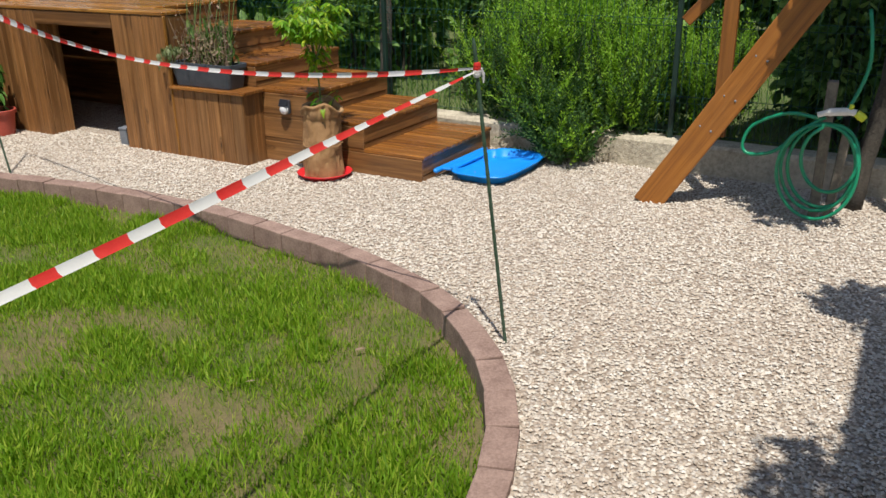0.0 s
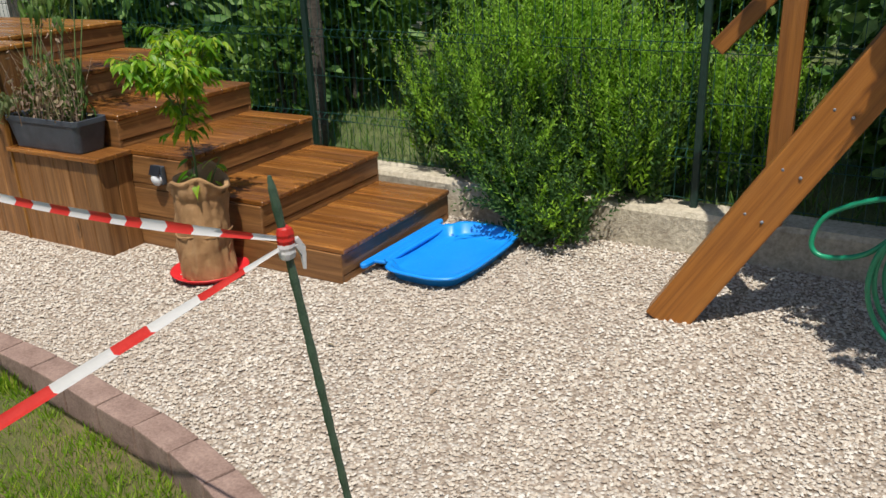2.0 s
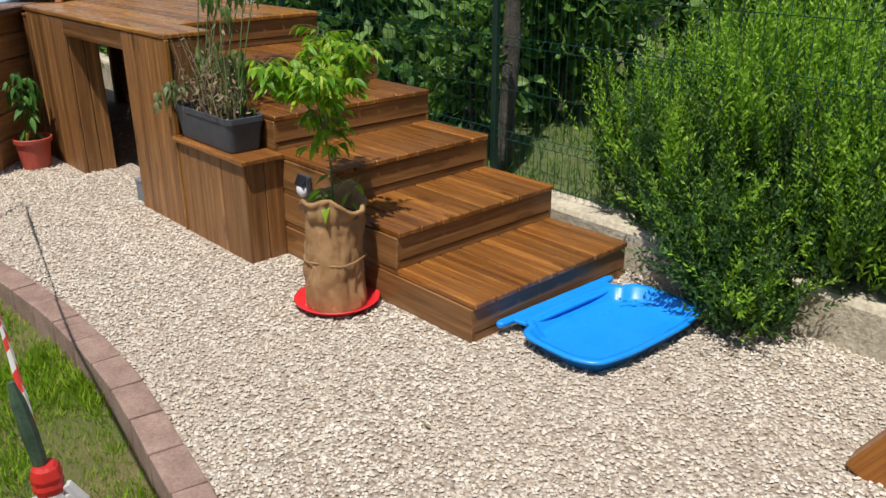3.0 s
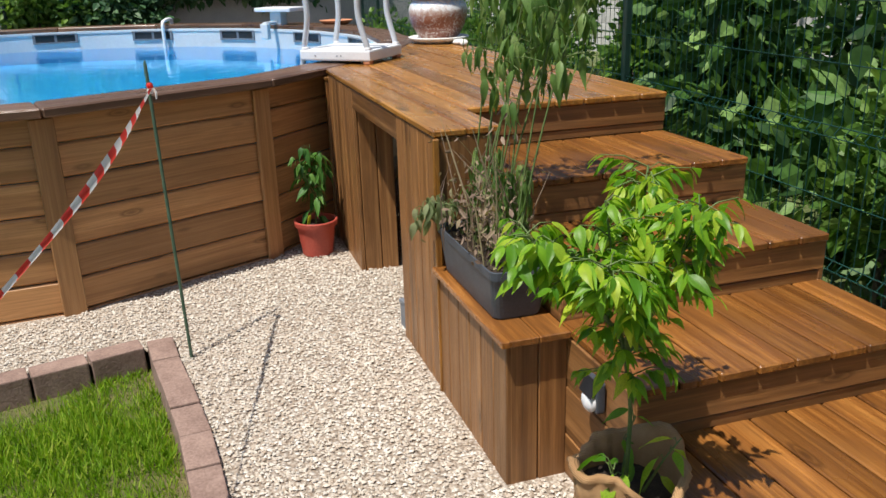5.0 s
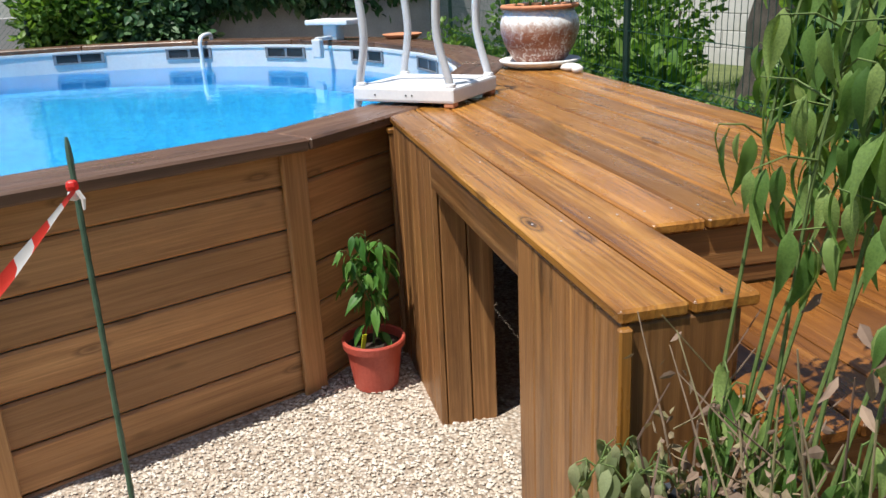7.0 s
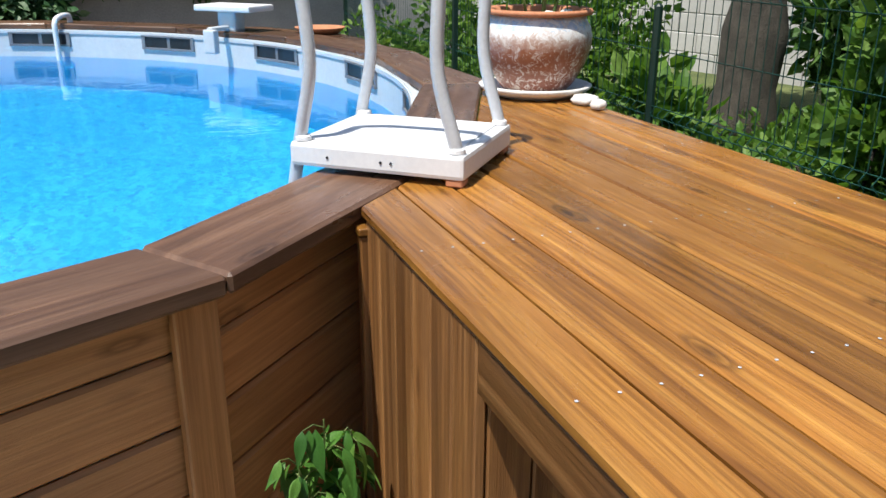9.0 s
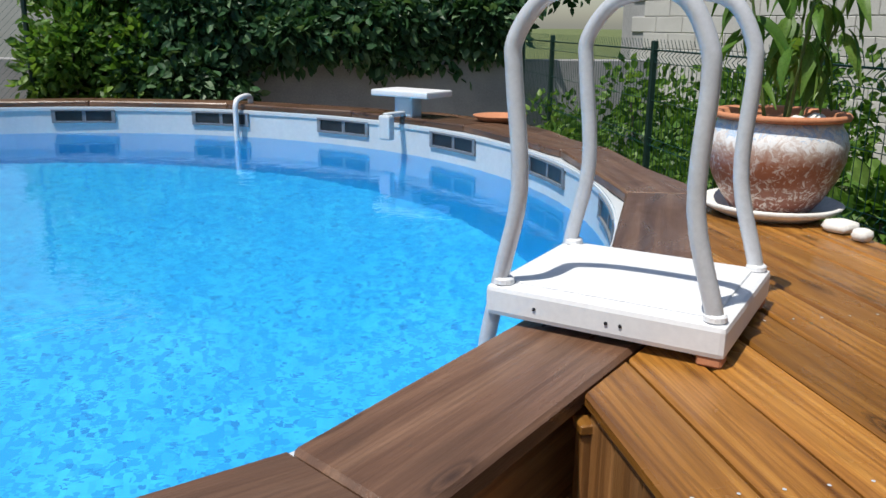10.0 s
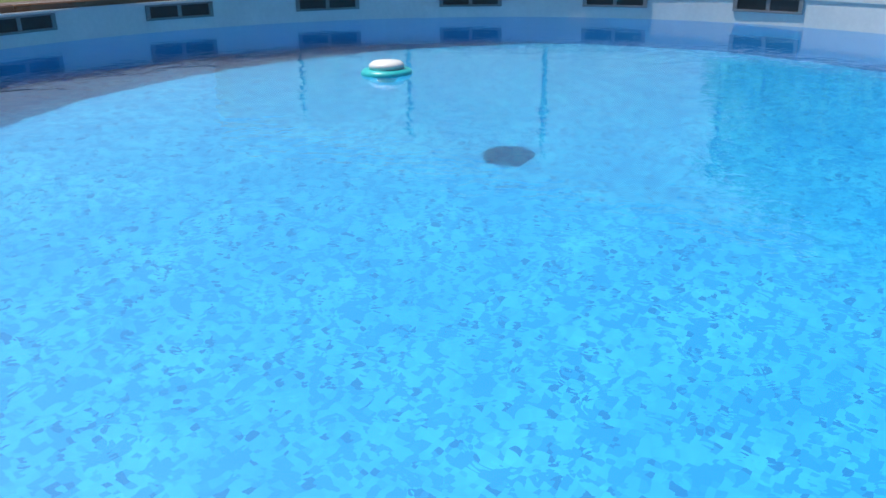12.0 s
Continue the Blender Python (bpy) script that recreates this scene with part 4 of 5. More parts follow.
def cloud(name, material, rng, c, rad, n, size, hollow=0.55, up=0.0, trunk=None, label="", category="shrub", shape=CARD, faces=CARD_F, lumps=9, stretch=1.0, root=None):
    """A shrub: short limbs and an uneven crown of many small leaves set on lumps, with gaps between."""
    t = thing(name, label=label, category=category)
    c, rad = np.array(c, float), np.array(rad, float)
    cen = rng.normal(size=(lumps, 3))
    cen /= np.linalg.norm(cen, axis=1, keepdims=True)
    cen *= rng.uniform(0.25, 0.8, (lumps, 1))
    cen[:, 2] = np.abs(cen[:, 2]) * np.sign(rng.uniform(-0.6, 1, lumps))
    who = rng.integers(0, lumps, n)
    d = rng.normal(size=(n, 3))
    d /= np.linalg.norm(d, axis=1, keepdims=True)
    r = rng.uniform(hollow, 1.05, (n, 1)) ** 0.7 * rng.uniform(0.32, 0.55, (lumps, 1))[who]
    pos = c + rad * (cen[who] + d * r)
    keep = pos[:, 2] > 0.05
    pos, d = pos[keep], d[keep]
    direc = d * 0.8 + rng.normal(size=d.shape) * 0.5 + np.array([0, 0, up])
    me = scatter_mesh("crown", rng, pos, direc, size * rng.uniform(0.6, 1.25, len(pos)), material, shape, faces, stretch)
    part("crown", me, None, t)["kind"] = "stuff"
    base = Vector(root or (c[0], c[1] + (0.0 if trunk is None else 0.9), -0.05 if trunk is None else trunk))
    bm = bmesh.new()
    for k in range(5):
        e = Vector(c + rad * cen[k % lumps])
        m1 = base.lerp(e, 0.5) + Vector(rng.normal(size=3) * 0.05)
        tube_bm(smooth_path([base + Vector((0.03 * k - 0.06, 0.02 * k, 0)), m1, e], 4), [0.022 - 0.0015 * i for i in range(9)], 6, bm)
    part("branchwork", bm, M_BARK, t)
    return t


rng = np.random.default_rng(11)


def rosemary():
    t = thing("rosemary_bush", label="large bright green rosemary bush spilling over the concrete wall", category="bush")
    n = 3200
    cen = np.array([(1.50, -0.45, 0.20), (1.55, -0.95, 0.20), (1.62, -0.15, 0.2), (1.75, -1.45, 0.2), (1.42, 0.12, 0.2), (1.06, -0.50, 0.12), (0.95, -0.68, 0.02), (1.22, -0.22, 0.2), (1.25, -1.02, 0.2), (1.85, -0.42, 0.2)])
    hgt = np.array([1.55, 1.02, 1.15, 0.72, 0.9, 0.70, 0.42, 0.75, 0.70, 1.5])
    spread = np.array([0.46, 0.44, 0.40, 0.40, 0.36, 0.30, 0.26, 0.28, 0.26, 0.5])
    who = rng.choice(10, n, p=[0.19, 0.15, 0.10, 0.10, 0.06, 0.09, 0.07, 0.07, 0.07, 0.10])
    growth = {True: ([], [], []), False: ([], [], [])}
    stems = bmesh.new()
    for i in range(n):
        w = who[i]
        a, q = rng.uniform(0, 2 * math.pi), math.sqrt(rng.uniform(0, 1))
        out = np.array([math.cos(a), math.sin(a), 0]) * q
        base = cen[w] + out * spread[w] * 0.75 + np.array([0, 0, rng.uniform(0.0, 0.62) * hgt[w] * (1.05 - 0.55 * q)])
        lean = out * 0.24 + np.array([0, 0, 1.0]) + rng.normal(size=3) * 0.10
        if w in (5, 6):
            lean = np.array([-0.45 * rng.uniform(-0.3, 1.2), rng.normal() * 0.45, 0.75 + 0.35 * rng.normal()])
        lean /= np.linalg.norm(lean)
        L = rng.uniform(0.30, 0.60) * (0.62 if w in (5, 6) else 1.0)
        k = int(L / 0.011)
        s = (np.arange(k) + 0.5) / k
        bend = rng.normal(size=3) * 0.05
        p = base + np.outer(s * L, lean) + np.outer(s ** 2, bend)
        ang = np.arange(k) * 2.4 + rng.uniform(0, 6)
        u = np.cross(lean, [0.3, 0.9, 0.1])
        u /= np.linalg.norm(u)
        v = np.cross(lean, u)
        side = np.cos(ang)[:, None] * u + np.sin(ang)[:, None] * v
        # low and spilling sprigs take the darker needles, as painted shade
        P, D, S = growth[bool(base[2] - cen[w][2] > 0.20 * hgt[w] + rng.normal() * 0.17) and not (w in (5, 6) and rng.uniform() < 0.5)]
        P.append(p)
        D.append(side * 0.7 + lean * 0.9)
        S.append(rng.uniform(0.038, 0.06, k) * (1.1 - 0.6 * s))
        if i % 6 == 0:
            tube_bm([tuple(p[0]), tuple(p[-1])], [0.003, 0.001], 3, stems)
    for sunlit, (P, D, S) in growth.items():
        me = scatter_mesh("foliage", rng, np.concatenate(P), np.concatenate(D), np.concatenate(S), M_ROSEMARY if sunlit else M_ROSEMARY_SHADE, CARD, CARD_F, 0.62)
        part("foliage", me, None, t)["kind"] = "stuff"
    part("branchwork", stems, M_BARK, t)["kind"] = "stuff"


rosemary()


def shrubs():
    lab = "dark green broadleaf shrub behind the wire fence"
    spots = [
        # x, y, z, rx, ry, rz, leaves, leaf length
        (5.6, -2.6, 1.1, 1.3, 1.5, 1.4, 4200, 0.15), (5.2, -0.4, 1.2, 1.1, 1.3, 1.4, 3800, 0.15), (5.8, 1.9, 1.2, 1.2, 1.4, 1.5, 3800, 0.15),
        (3.7, 3.1, 1.0, 0.9, 1.0, 1.2, 1500, 0.21), (4.9, 4.6, 1.3, 1.3, 1.4, 1.5, 2200, 0.21), (2.6, 4.3, 0.9, 0.7, 0.9, 1.1, 1300, 0.17),
        (2.35, -2.75, 0.9, 0.8, 0.8, 1.0, 3600, 0.13), (1.75, -2.5, 0.8, 0.42, 0.6, 0.9, 3400, 0.09), (1.65, -3.5, 0.8, 0.4, 0.7, 0.9, 3000, 0.09), (3.4, -4.2, 1.2, 1.2, 1.2, 1.4, 3800, 0.14), (1.9, -4.4, 1.0, 0.7, 1.0, 1.2, 3000, 0.12),
        (2.1, 2.35, 0.75, 0.45, 0.7, 0.85, 420, 0.17),
        (7.6, 0.5, 1.9, 1.6, 3.5, 2.2, 5200, 0.2), (7.4, -4.5, 1.9, 1.8, 3.0, 2.2, 4600, 0.2), (7.6, 6.5, 1.9, 1.6, 3.0, 2.0, 4200, 0.2), (5.3, 7.8, 1.2, 0.75, 0.7, 1.1, 2400, 0.15)]
    for x, y, z, rx, ry, rz, n, sz in spots:
        cloud("shrub", M_LEAF_SHRUB, rng, (x, y, z), (rx, ry, rz), n, sz, label=lab, lumps=13, up=-0.25, shape=LEAF, faces=LEAF_F)["group"] = "shrubs behind the fence"
    lab = "light green leafy garden plants beside the fence"
    for x, y, z, rx, ry, rz, n, sz in [(2.0, 5.6, 0.40, 0.5, 0.6, 0.42, 800, 0.08), (1.95, 7.0, 0.40, 0.45, 0.8, 0.45, 900, 0.07), (1.9, 8.6, 0.5, 0.4, 0.9, 0.65, 2200, 0.07),
                                       (1.75, 10.3, 0.55, 0.4, 0.8, 0.6, 1800, 0.07), (3.3, 6.1, 0.35, 0.6, 0.6, 0.38, 900, 0.08), (1.75, 1.75, 0.75, 0.30, 0.42, 0.65, 1300, 0.085), (2.6, 0.7, 0.35, 0.5, 0.5, 0.35, 1300, 0.07),
                                       (1.62, 7.4, 0.45, 0.16, 0.8, 0.40, 600, 0.06), (2.6, 5.2, 0.95, 0.45, 0.55, 1.0, 1900, 0.10), (3.0, 8.2, 0.28, 0.8, 1.2, 0.25, 900, 0.07), (2.6, 10.2, 0.8, 0.7, 1.0, 0.9, 2400, 0.09), (3.9, 9.9, 0.9, 0.8, 1.0, 1.0, 2200, 0.11), (4.2, 7.0, 0.35, 0.8, 1.2, 0.3, 1000, 0.09), (1.15, 9.0, 0.6, 0.2, 0.7, 0.5, 1100, 0.06), (3.0, 3.9, 0.5, 0.5, 0.9, 0.55, 1500, 0.1), (3.0, 2.0, 0.8, 0.7, 0.7, 0.85, 1900, 0.12), (4.3, 0.9, 0.7, 0.7, 0.8, 0.7, 1400, 0.12), (2.1, 6.3, 0.75, 0.35, 0.4, 0.5, 500, 0.13)]:
        cloud("garden_plant", M_LEAF_LIME, rng, (x, y, z), (rx, ry, rz), n, sz, label=lab, category="plant", lumps=9, up=0.2, shape=LEAF, faces=LEAF_F)["group"] = "garden plants"
    lab = "dark ivy hedge hanging over the grey wall"
    for x, y, z, rx, ry, rz, n in [(-1.75, 11.4, 1.3, 0.75, 0.45, 0.8, 4600), (-1.1, 11.5, 1.62, 1.0, 0.45, 0.55, 4400), (-0.1, 11.6, 1.70, 1.0, 0.5, 0.5, 4200), (1.1, 11.8, 1.75, 0.9, 0.5, 0.6, 3600),
                                   (-1.9, 12.1, 2.2, 1.1, 0.5, 1.1, 4600), (-0.6, 12.2, 2.3, 1.4, 0.5, 1.0, 4600), (1.3, 12.4, 2.4, 1.3, 0.5, 1.0, 4000), (-0.6, 12.9, 3.0, 1.8, 0.5, 1.2, 4600), (1.6, 13.0, 2.9, 2.0, 0.5, 1.2, 4000)]:
        cloud("ivy_hedge", M_LEAF_IVY, rng, (x, y, z), (rx, ry, rz), int(n * 1.5), 0.125, label=lab, category="hedge", lumps=22, hollow=0.2, up=-0.5, trunk=0.2, shape=LEAF, faces=LEAF_F)["group"] = "ivy hedge"
    lab = "yellow-green leafy bush against the wire fence behind the pool"
    for x, y, z, rx, ry, rz, n in [(-2.75, 11.3, 1.25, 0.55, 0.35, 0.75, 2600), (-2.2, 11.3, 1.1, 0.5, 0.35, 0.7, 2600), (-2.55, 11.5, 2.0, 0.6, 0.35, 0.8, 2400)]:
        cloud("hedge_bush", M_LEAF_LIME, rng, (x, y, z), (rx, ry, rz), n, 0.10, label=lab, category="bush", lumps=14, hollow=0.2, shape=LEAF, faces=LEAF_F)["group"] = "bushes behind the pool"
    # unseen leaf clumps, added only for the shadow they throw on the gravel
    lab = "unseen leaves added above the wall to throw leafy shadows"
    for x, y, z, rx, ry, rz, n in [(-3.55, -3.6, 3.25, 0.45, 0.3, 0.32, 420), (-1.95, -3.5, 3.05, 0.35, 0.3, 0.4, 360)]:
        cloud("shadow_leaves", M_LEAF_SHRUB, rng, (x, y, z), (rx, ry, rz), n, 0.10, label=lab, category="vine", lumps=9, hollow=0.3, root=(x, -3.62, 3.15), shape=LEAF, faces=LEAF_F)["group"] = "vines on the wall"


shrubs()


def tree(name, base, top, r0, crown, n, size, label):
    t = thing(name, label=label, category="tree")
    b, e = Vector(base), Vector(top)
    pts = smooth_path([b, b.lerp(e, 0.35) + Vector((0.03, -0.02, 0)), b.lerp(e, 0.7) + Vector((-0.03, 0.03, 0)), e], 5)
    bm = tube_bm(pts, [r0 * (1 - 0.55 * i / (len(pts) - 1)) * (1 + 0.1 * math.sin(i * 2.1)) for i in range(len(pts))], 10)
    c, rad = np.array(crown[0]), np.array(crown[1])
    for k in range(6):
        d = rng.normal(size=3)
        d[2] = abs(d[2]) * 0.6
        tip = Vector(c + rad * d / np.linalg.norm(d) * 0.7)
        s = b.lerp(e, 0.55 + 0.07 * k)
        tube_bm(smooth_path([s, s.lerp(tip, 0.5) + Vector((0, 0, 0.08)), tip], 4), [0.3 * r0 * (1 - 0.09 * i) for i in range(9)], 6, bm)
    part("trunk", bm, M_BARK, t, smooth=True)
    lump = rng.normal(size=(16, 3))
    lump *= rng.uniform(0.3, 0.85, (16, 1)) / np.linalg.norm(lump, axis=1, keepdims=True)
    who = rng.integers(0, 16, n)
    d = rng.normal(size=(n, 3))
    d /= np.linalg.norm(d, axis=1, keepdims=True)
    pos = c + rad * (lump[who] + d * rng.uniform(0.05, 0.36, (n, 1)))
    me = scatter_mesh("crown", rng, pos, d * 0.5 + rng.normal(size=(n, 3)) * 0.4 + np.array([0, 0, -0.5]), size * rng.uniform(0.6, 1.2, n), M_LEAF_SHRUB, LEAF, LEAF_F)
    part("crown", me, None, t)["kind"] = "stuff"


tree("garden_tree", (1.58, 1.33, 0.1), (1.66, 1.40, 3.2), 0.06, ((2.9, 2.9, 3.9), (1.3, 1.4, 0.7)), 2000, 0.16, "slim dark tree trunk with high leaves behind the fence")
tree("yard_tree", (0.72, -2.62, -0.05), (0.50, -2.80, 2.3), 0.055, ((0.33, -2.55, 2.02), (0.85, 0.60, 0.50)), 5500, 0.11, "small leafy tree standing in the gravel beside a garden hose")
# added tree: its crown stays out of view and darkens the shrubs below
tree("garden_tree", (1.75, -3.75, 0.1), (1.35, -3.3, 2.7), 0.07, ((1.0, -3.0, 2.95), (1.25, 1.0, 0.5)), 7000, 0.16, "unseen leafy tree added to shade the shrubs beside the swing frame")
tree("garden_tree", (4.18, 8.10, 0.1), (4.25, 8.15, 3.4), 0.30, ((4.6, 8.3, 3.5), (1.5, 1.5, 1.0)), 3800, 0.14, "thick dark tree trunk in the garden behind the fence")


def potted(t, pot_top, stems, leaf_mesh, count, size, dirs, spread, material=M_STEM, low=0.35, thick=0.005, down=0.6):
    """Stems from the pot's soil, with separate leaves along them."""
    k, rest = 0, []
    for pts in stems:
        path = smooth_path(pts, 5)
        m = len(path)
        part("stem", tube_bm(path, [thick * (1 - 0.6 * i / (m - 1)) for i in range(m)], 6), material, t)
        for j in range(count):
            s = low + (1 - low) * (j + rng.uniform(0, 1)) / count
            q = min(int(s * (m - 1)), m - 2)
            p = path[q].lerp(path[q + 1], s * (m - 1) - q)
            a = 2.4 * k + rng.uniform(-0.4, 0.4)
            out = Vector((math.cos(a), math.sin(a), 0))
            tip = p + out * spread * rng.uniform(0.3, 1.0) + Vector((0, 0, rng.uniform(-0.01, 0.04)))
            part("twig", tube_bm([p, p.lerp(tip, 0.5) + Vector((0, 0, 0.012)), tip], [0.002, 0.0016, 0.001], 4), material, t)
            for b in range(dirs):
                aa = a + rng.uniform(-1.3, 1.3)
                d = (math.cos(aa), math.sin(aa), -down * rng.uniform(0.3, 1.6))
                m4 = aim(p.lerp(tip, 1.0 - 0.9 * b / dirs), d, size * rng.uniform(0.55, 1.2), rng.uniform(-0.6, 0.6))
                if k * dirs + b < 280 or b < 1:
                    part("leaf", leaf_mesh, None, t, "", m4)
                else:
                    rest.append(np.array(m4))
            k += 1
    if rest:
        v = np.ones((len(leaf_mesh.vertices), 4))
        v[:, :3] = [tuple(x.co) for x in leaf_mesh.vertices]
        f = np.array([tuple(x.vertices) for x in leaf_mesh.polygons])
        allv = np.concatenate([(v @ q.T)[:, :3] for q in rest])
        allf = np.concatenate([f + i * len(v) for i in range(len(rest))])
        part("foliage", raw_mesh("foliage", allv, allf, leaf_mesh.materials[0], True), None, t)["kind"] = "stuff"


def sack_pepper():
    t = thing("sack_plant", (-0.175, 0.70, 0.0), label="pepper plant in a burlap-wrapped pot on a red saucer", category="potted plant")
    part("saucer", lathe_bm([(0.0, 0.0), (0.15, 0.0), (0.19, 0.032), (0.196, 0.038), (0.188, 0.040), (0.150, 0.012), (0.0, 0.012)], 40), M_RED, t, "red plastic saucer", smooth=True)
    # the sack: creased cloth, rolled at the mouth
    bm = bmesh.new()
    seg, prof = 88, []
    for j in range(27):
        z = 0.014 + 0.47 * j / 26
        prof.append((0.134 - 0.010 * j / 26 + (0.014 if j > 23 else 0), z))
    prof += [(0.150, 0.495), (0.142, 0.508), (0.126, 0.500), (0.118, 0.47), (0.112, 0.42)]
    rings = []
    for j, (r, z) in enumerate(prof):
        ring = []
        for i in range(seg):
            a = 2 * math.pi * i / seg
            w = 1 + 0.10 * noise.noise((math.cos(a) * 1.3, math.sin(a) * 1.3, z * 3)) + 0.13 * abs(noise.noise((math.cos(a) * 3.2 + z * 3, math.sin(a) * 3.2, z * 9))) + 0.05 * noise.noise((math.cos(a) * 7, math.sin(a) * 7, z * 16)) - 0.06 * max(0.0, 0.16 - abs(noise.noise((math.cos(a) * 2.4, math.sin(a) * 2.4 + 5 * z, z * 11)))) / 0.16
            zz = z + (0.03 * math.sin(2 * a + 0.6) + 0.012 * math.sin(5 * a) if z > 0.45 else 0)
            ring.append(bm.verts.new((r * w * math.cos(a), r * w * math.sin(a), zz)))
        rings.append(ring)
    for a, b in zip(rings, rings[1:]):
        for i in range(seg):
            bm.faces.new((a[i], a[(i + 1) % seg], b[(i + 1) % seg], b[i]))
    part("burlap_sack", bm, M_BURLAP, t, "creased brown burlap sack", smooth=True)
    part("cord", tube_bm([(0.137 * math.cos(a / 4), 0.137 * math.sin(a / 4), 0.24 + 0.006 * math.sin(a)) for a in range(26)], 0.004, 5), M_BURLAP, t)
    part("soil", lathe_bm([(0.0, 0.43), (0.118, 0.425), (0.118, 0.40), (0.0, 0.40)], 24, 0.04), M_SOIL, t)
    lm = leaf_object_mesh("leaf", M_LEAF_SACK, 0.30, 0.74)
    stems = [[(0.0, 0.0, 0.42), (0.01, 0.01, 0.65), (-0.02, 0.02, 0.85), (-0.06, 0.04, 1.16)],
             [(0.0, 0.02, 0.78), (0.06, -0.04, 0.97), (0.11, -0.07, 1.16)], [(0.0, 0.02, 0.80), (-0.12, 0.03, 0.97), (-0.24, 0.06, 1.10)],
             [(0.0, 0.02, 0.83), (0.06, 0.10, 1.00), (0.13, 0.18, 1.19)], [(0.0, 0.02, 0.80), (-0.07, -0.09, 0.96), (-0.15, -0.14, 1.08)]]
    potted(t, 0.43, stems, lm, 30, 0.061, 9, 0.12, low=0.46, thick=0.007, down=0.6)
    low = [[(0.03, -0.03, 0.42), (0.06, -0.06, 0.52), (0.09, -0.09, 0.60)], [(-0.03, 0.0, 0.42), (-0.06, -0.04, 0.50), (-0.08, -0.08, 0.55)], [(0.02, 0.05, 0.42), (0.05, 0.08, 0.5), (0.08, 0.10, 0.56)]]
    potted(t, 0.43, low, lm, 5, 0.09, 1, 0.03, low=0.3, thick=0.004)


sack_pepper()


def trough():
    t = thing("trough_planter", (-0.118, 1.775, 0.545), label="charcoal plastic trough with tall wilting pepper plants on the shelf", category="planter")
    bm = bmesh.new()
    prof = [(0.76, 0.0), (0.80, 0.008), (0.955, 0.150), (1.0, 0.152), (1.0, 0.178), (0.965, 0.180), (0.93, 0.172), (0.90, 0.12)]
    rings = []
    for s, z in prof:
        ring = []
        lx, ly, rr = 0.106 * s, 0.300 * (s * 0.5 + 0.5), 0.03
        for cx, cy, a0 in ((lx - rr, ly - rr, 0), (-lx + rr, ly - rr, 90), (-lx + rr, -ly + rr, 180), (lx - rr, -ly + rr, 270)):
            for k in range(5):
                a = radians(a0 + 22.5 * k)
                ring.append(bm.verts.new((cx + rr * math.cos(a), cy + rr * math.sin(a), z)))
        rings.append(ring)
    for a, b in zip(rings, rings[1:]):
        for i in range(20):
            bm.faces.new((a[i], a[(i + 1) % 20], b[(i + 1) % 20], b[i]))
    bm.faces.new(rings[0][::-1])
    part("trough", bm, M_TROUGH, t, "charcoal plastic trough")
    for i in range(9):
        part("rib", box_bm(0.003, 0.012, 0.11, 0.001), M_TROUGH, t, "", pose(-0.0855, -0.22 + 0.055 * i, 0.082, 0, -7.5, 0))
    bm = bmesh.new()
    bmesh.ops.create_grid(bm, x_segments=10, y_segments=26, size=0.5, matrix=Matrix.Translation((0, 0, 0.145)) @ Matrix.Diagonal((0.172, 0.56, 1, 1)))
    for v in bm.verts:
        v.co.z += 0.016 * noise.noise(v.co * 30)
    part("soil", bm, M_SOIL, t)
    lm = leaf_object_mesh("leaf", M_LEAF_WILT, 0.55, 0.60)
    stems = []
    for y, lx, h in ((-0.20, 0.30, 1.15), (-0.12, 0.16, 0.98), (-0.03, 0.22, 1.22), (0.06, 0.10, 1.05), (0.14, 0.26, 1.10), (0.10, 0.44, 1.20), (0.20, 0.20, 1.25), (0.02, 0.36, 1.0), (-0.22, 0.46, 1.18), (0.16, 0.52, 1.12), (-0.05, 0.58, 1.22)):
        stems.append([(0.0, y, 0.14), (0.01 + 0.15 * lx, y - 0.01, 0.14 + 0.35 * h), (0.45 * lx, y - 0.03, 0.14 + 0.7 * h), (lx, y - 0.05, 0.14 + h)])
    potted(t, 0.14, stems, lm, 12, 0.086, 4, 0.13, low=0.52, thick=0.0042, down=2.4)
    # hanging leaves low on the stalks
    hang = leaf_object_mesh("leaf", M_LEAF_WILT, 0.55, 0.42)
    short = [[(0.01, y, 0.14), (0.02 + q, y, 0.28), (0.03 + q, y - 0.01, 0.48)] for y, q in ((-0.20, 0.02), (-0.14, -0.02), (-0.08, 0.03), (0.0, 0.0), (0.08, 0.02), (0.16, -0.02))]
    potted(t, 0.14, short, hang, 9, 0.10, 3, 0.035, low=0.35, thick=0.004, down=3.5)
    # wilted tuft hanging over the far end
    wl = leaf_object_mesh("leaf", M_LEAF_PALE, 0.5, 0.75)
    potted(t, 0.14, [[(-0.02, 0.22, 0.14), (-0.06, 0.27, 0.24), (-0.12, 0.30, 0.26), (-0.17, 0.31, 0.20)], [(0.0, 0.20, 0.14), (-0.05, 0.20, 0.26), (-0.11, 0.22, 0.27), (-0.15, 0.23, 0.22)]], wl, 13, 0.062, 3, 0.05, low=0.3, down=1.8)
    # dry stalks and dead leaves
    n = 620
    pos = np.stack([rng.normal(0.0, 0.055, n), rng.uniform(-0.24, 0.24, n), 0.15 + rng.gamma(1.6, 0.085, n)], 1)
    me = scatter_mesh("dry_leaves", rng, pos, rng.normal(size=(n, 3)) + np.array([0, 0, -0.6]), rng.uniform(0.015, 0.045, n), M_DRY, LEAF, LEAF_F, 0.7)
    part("dry_leaves", me, None, t, "withered brown leaves and stalks")["kind"] = "stuff"
    bm = bmesh.new()
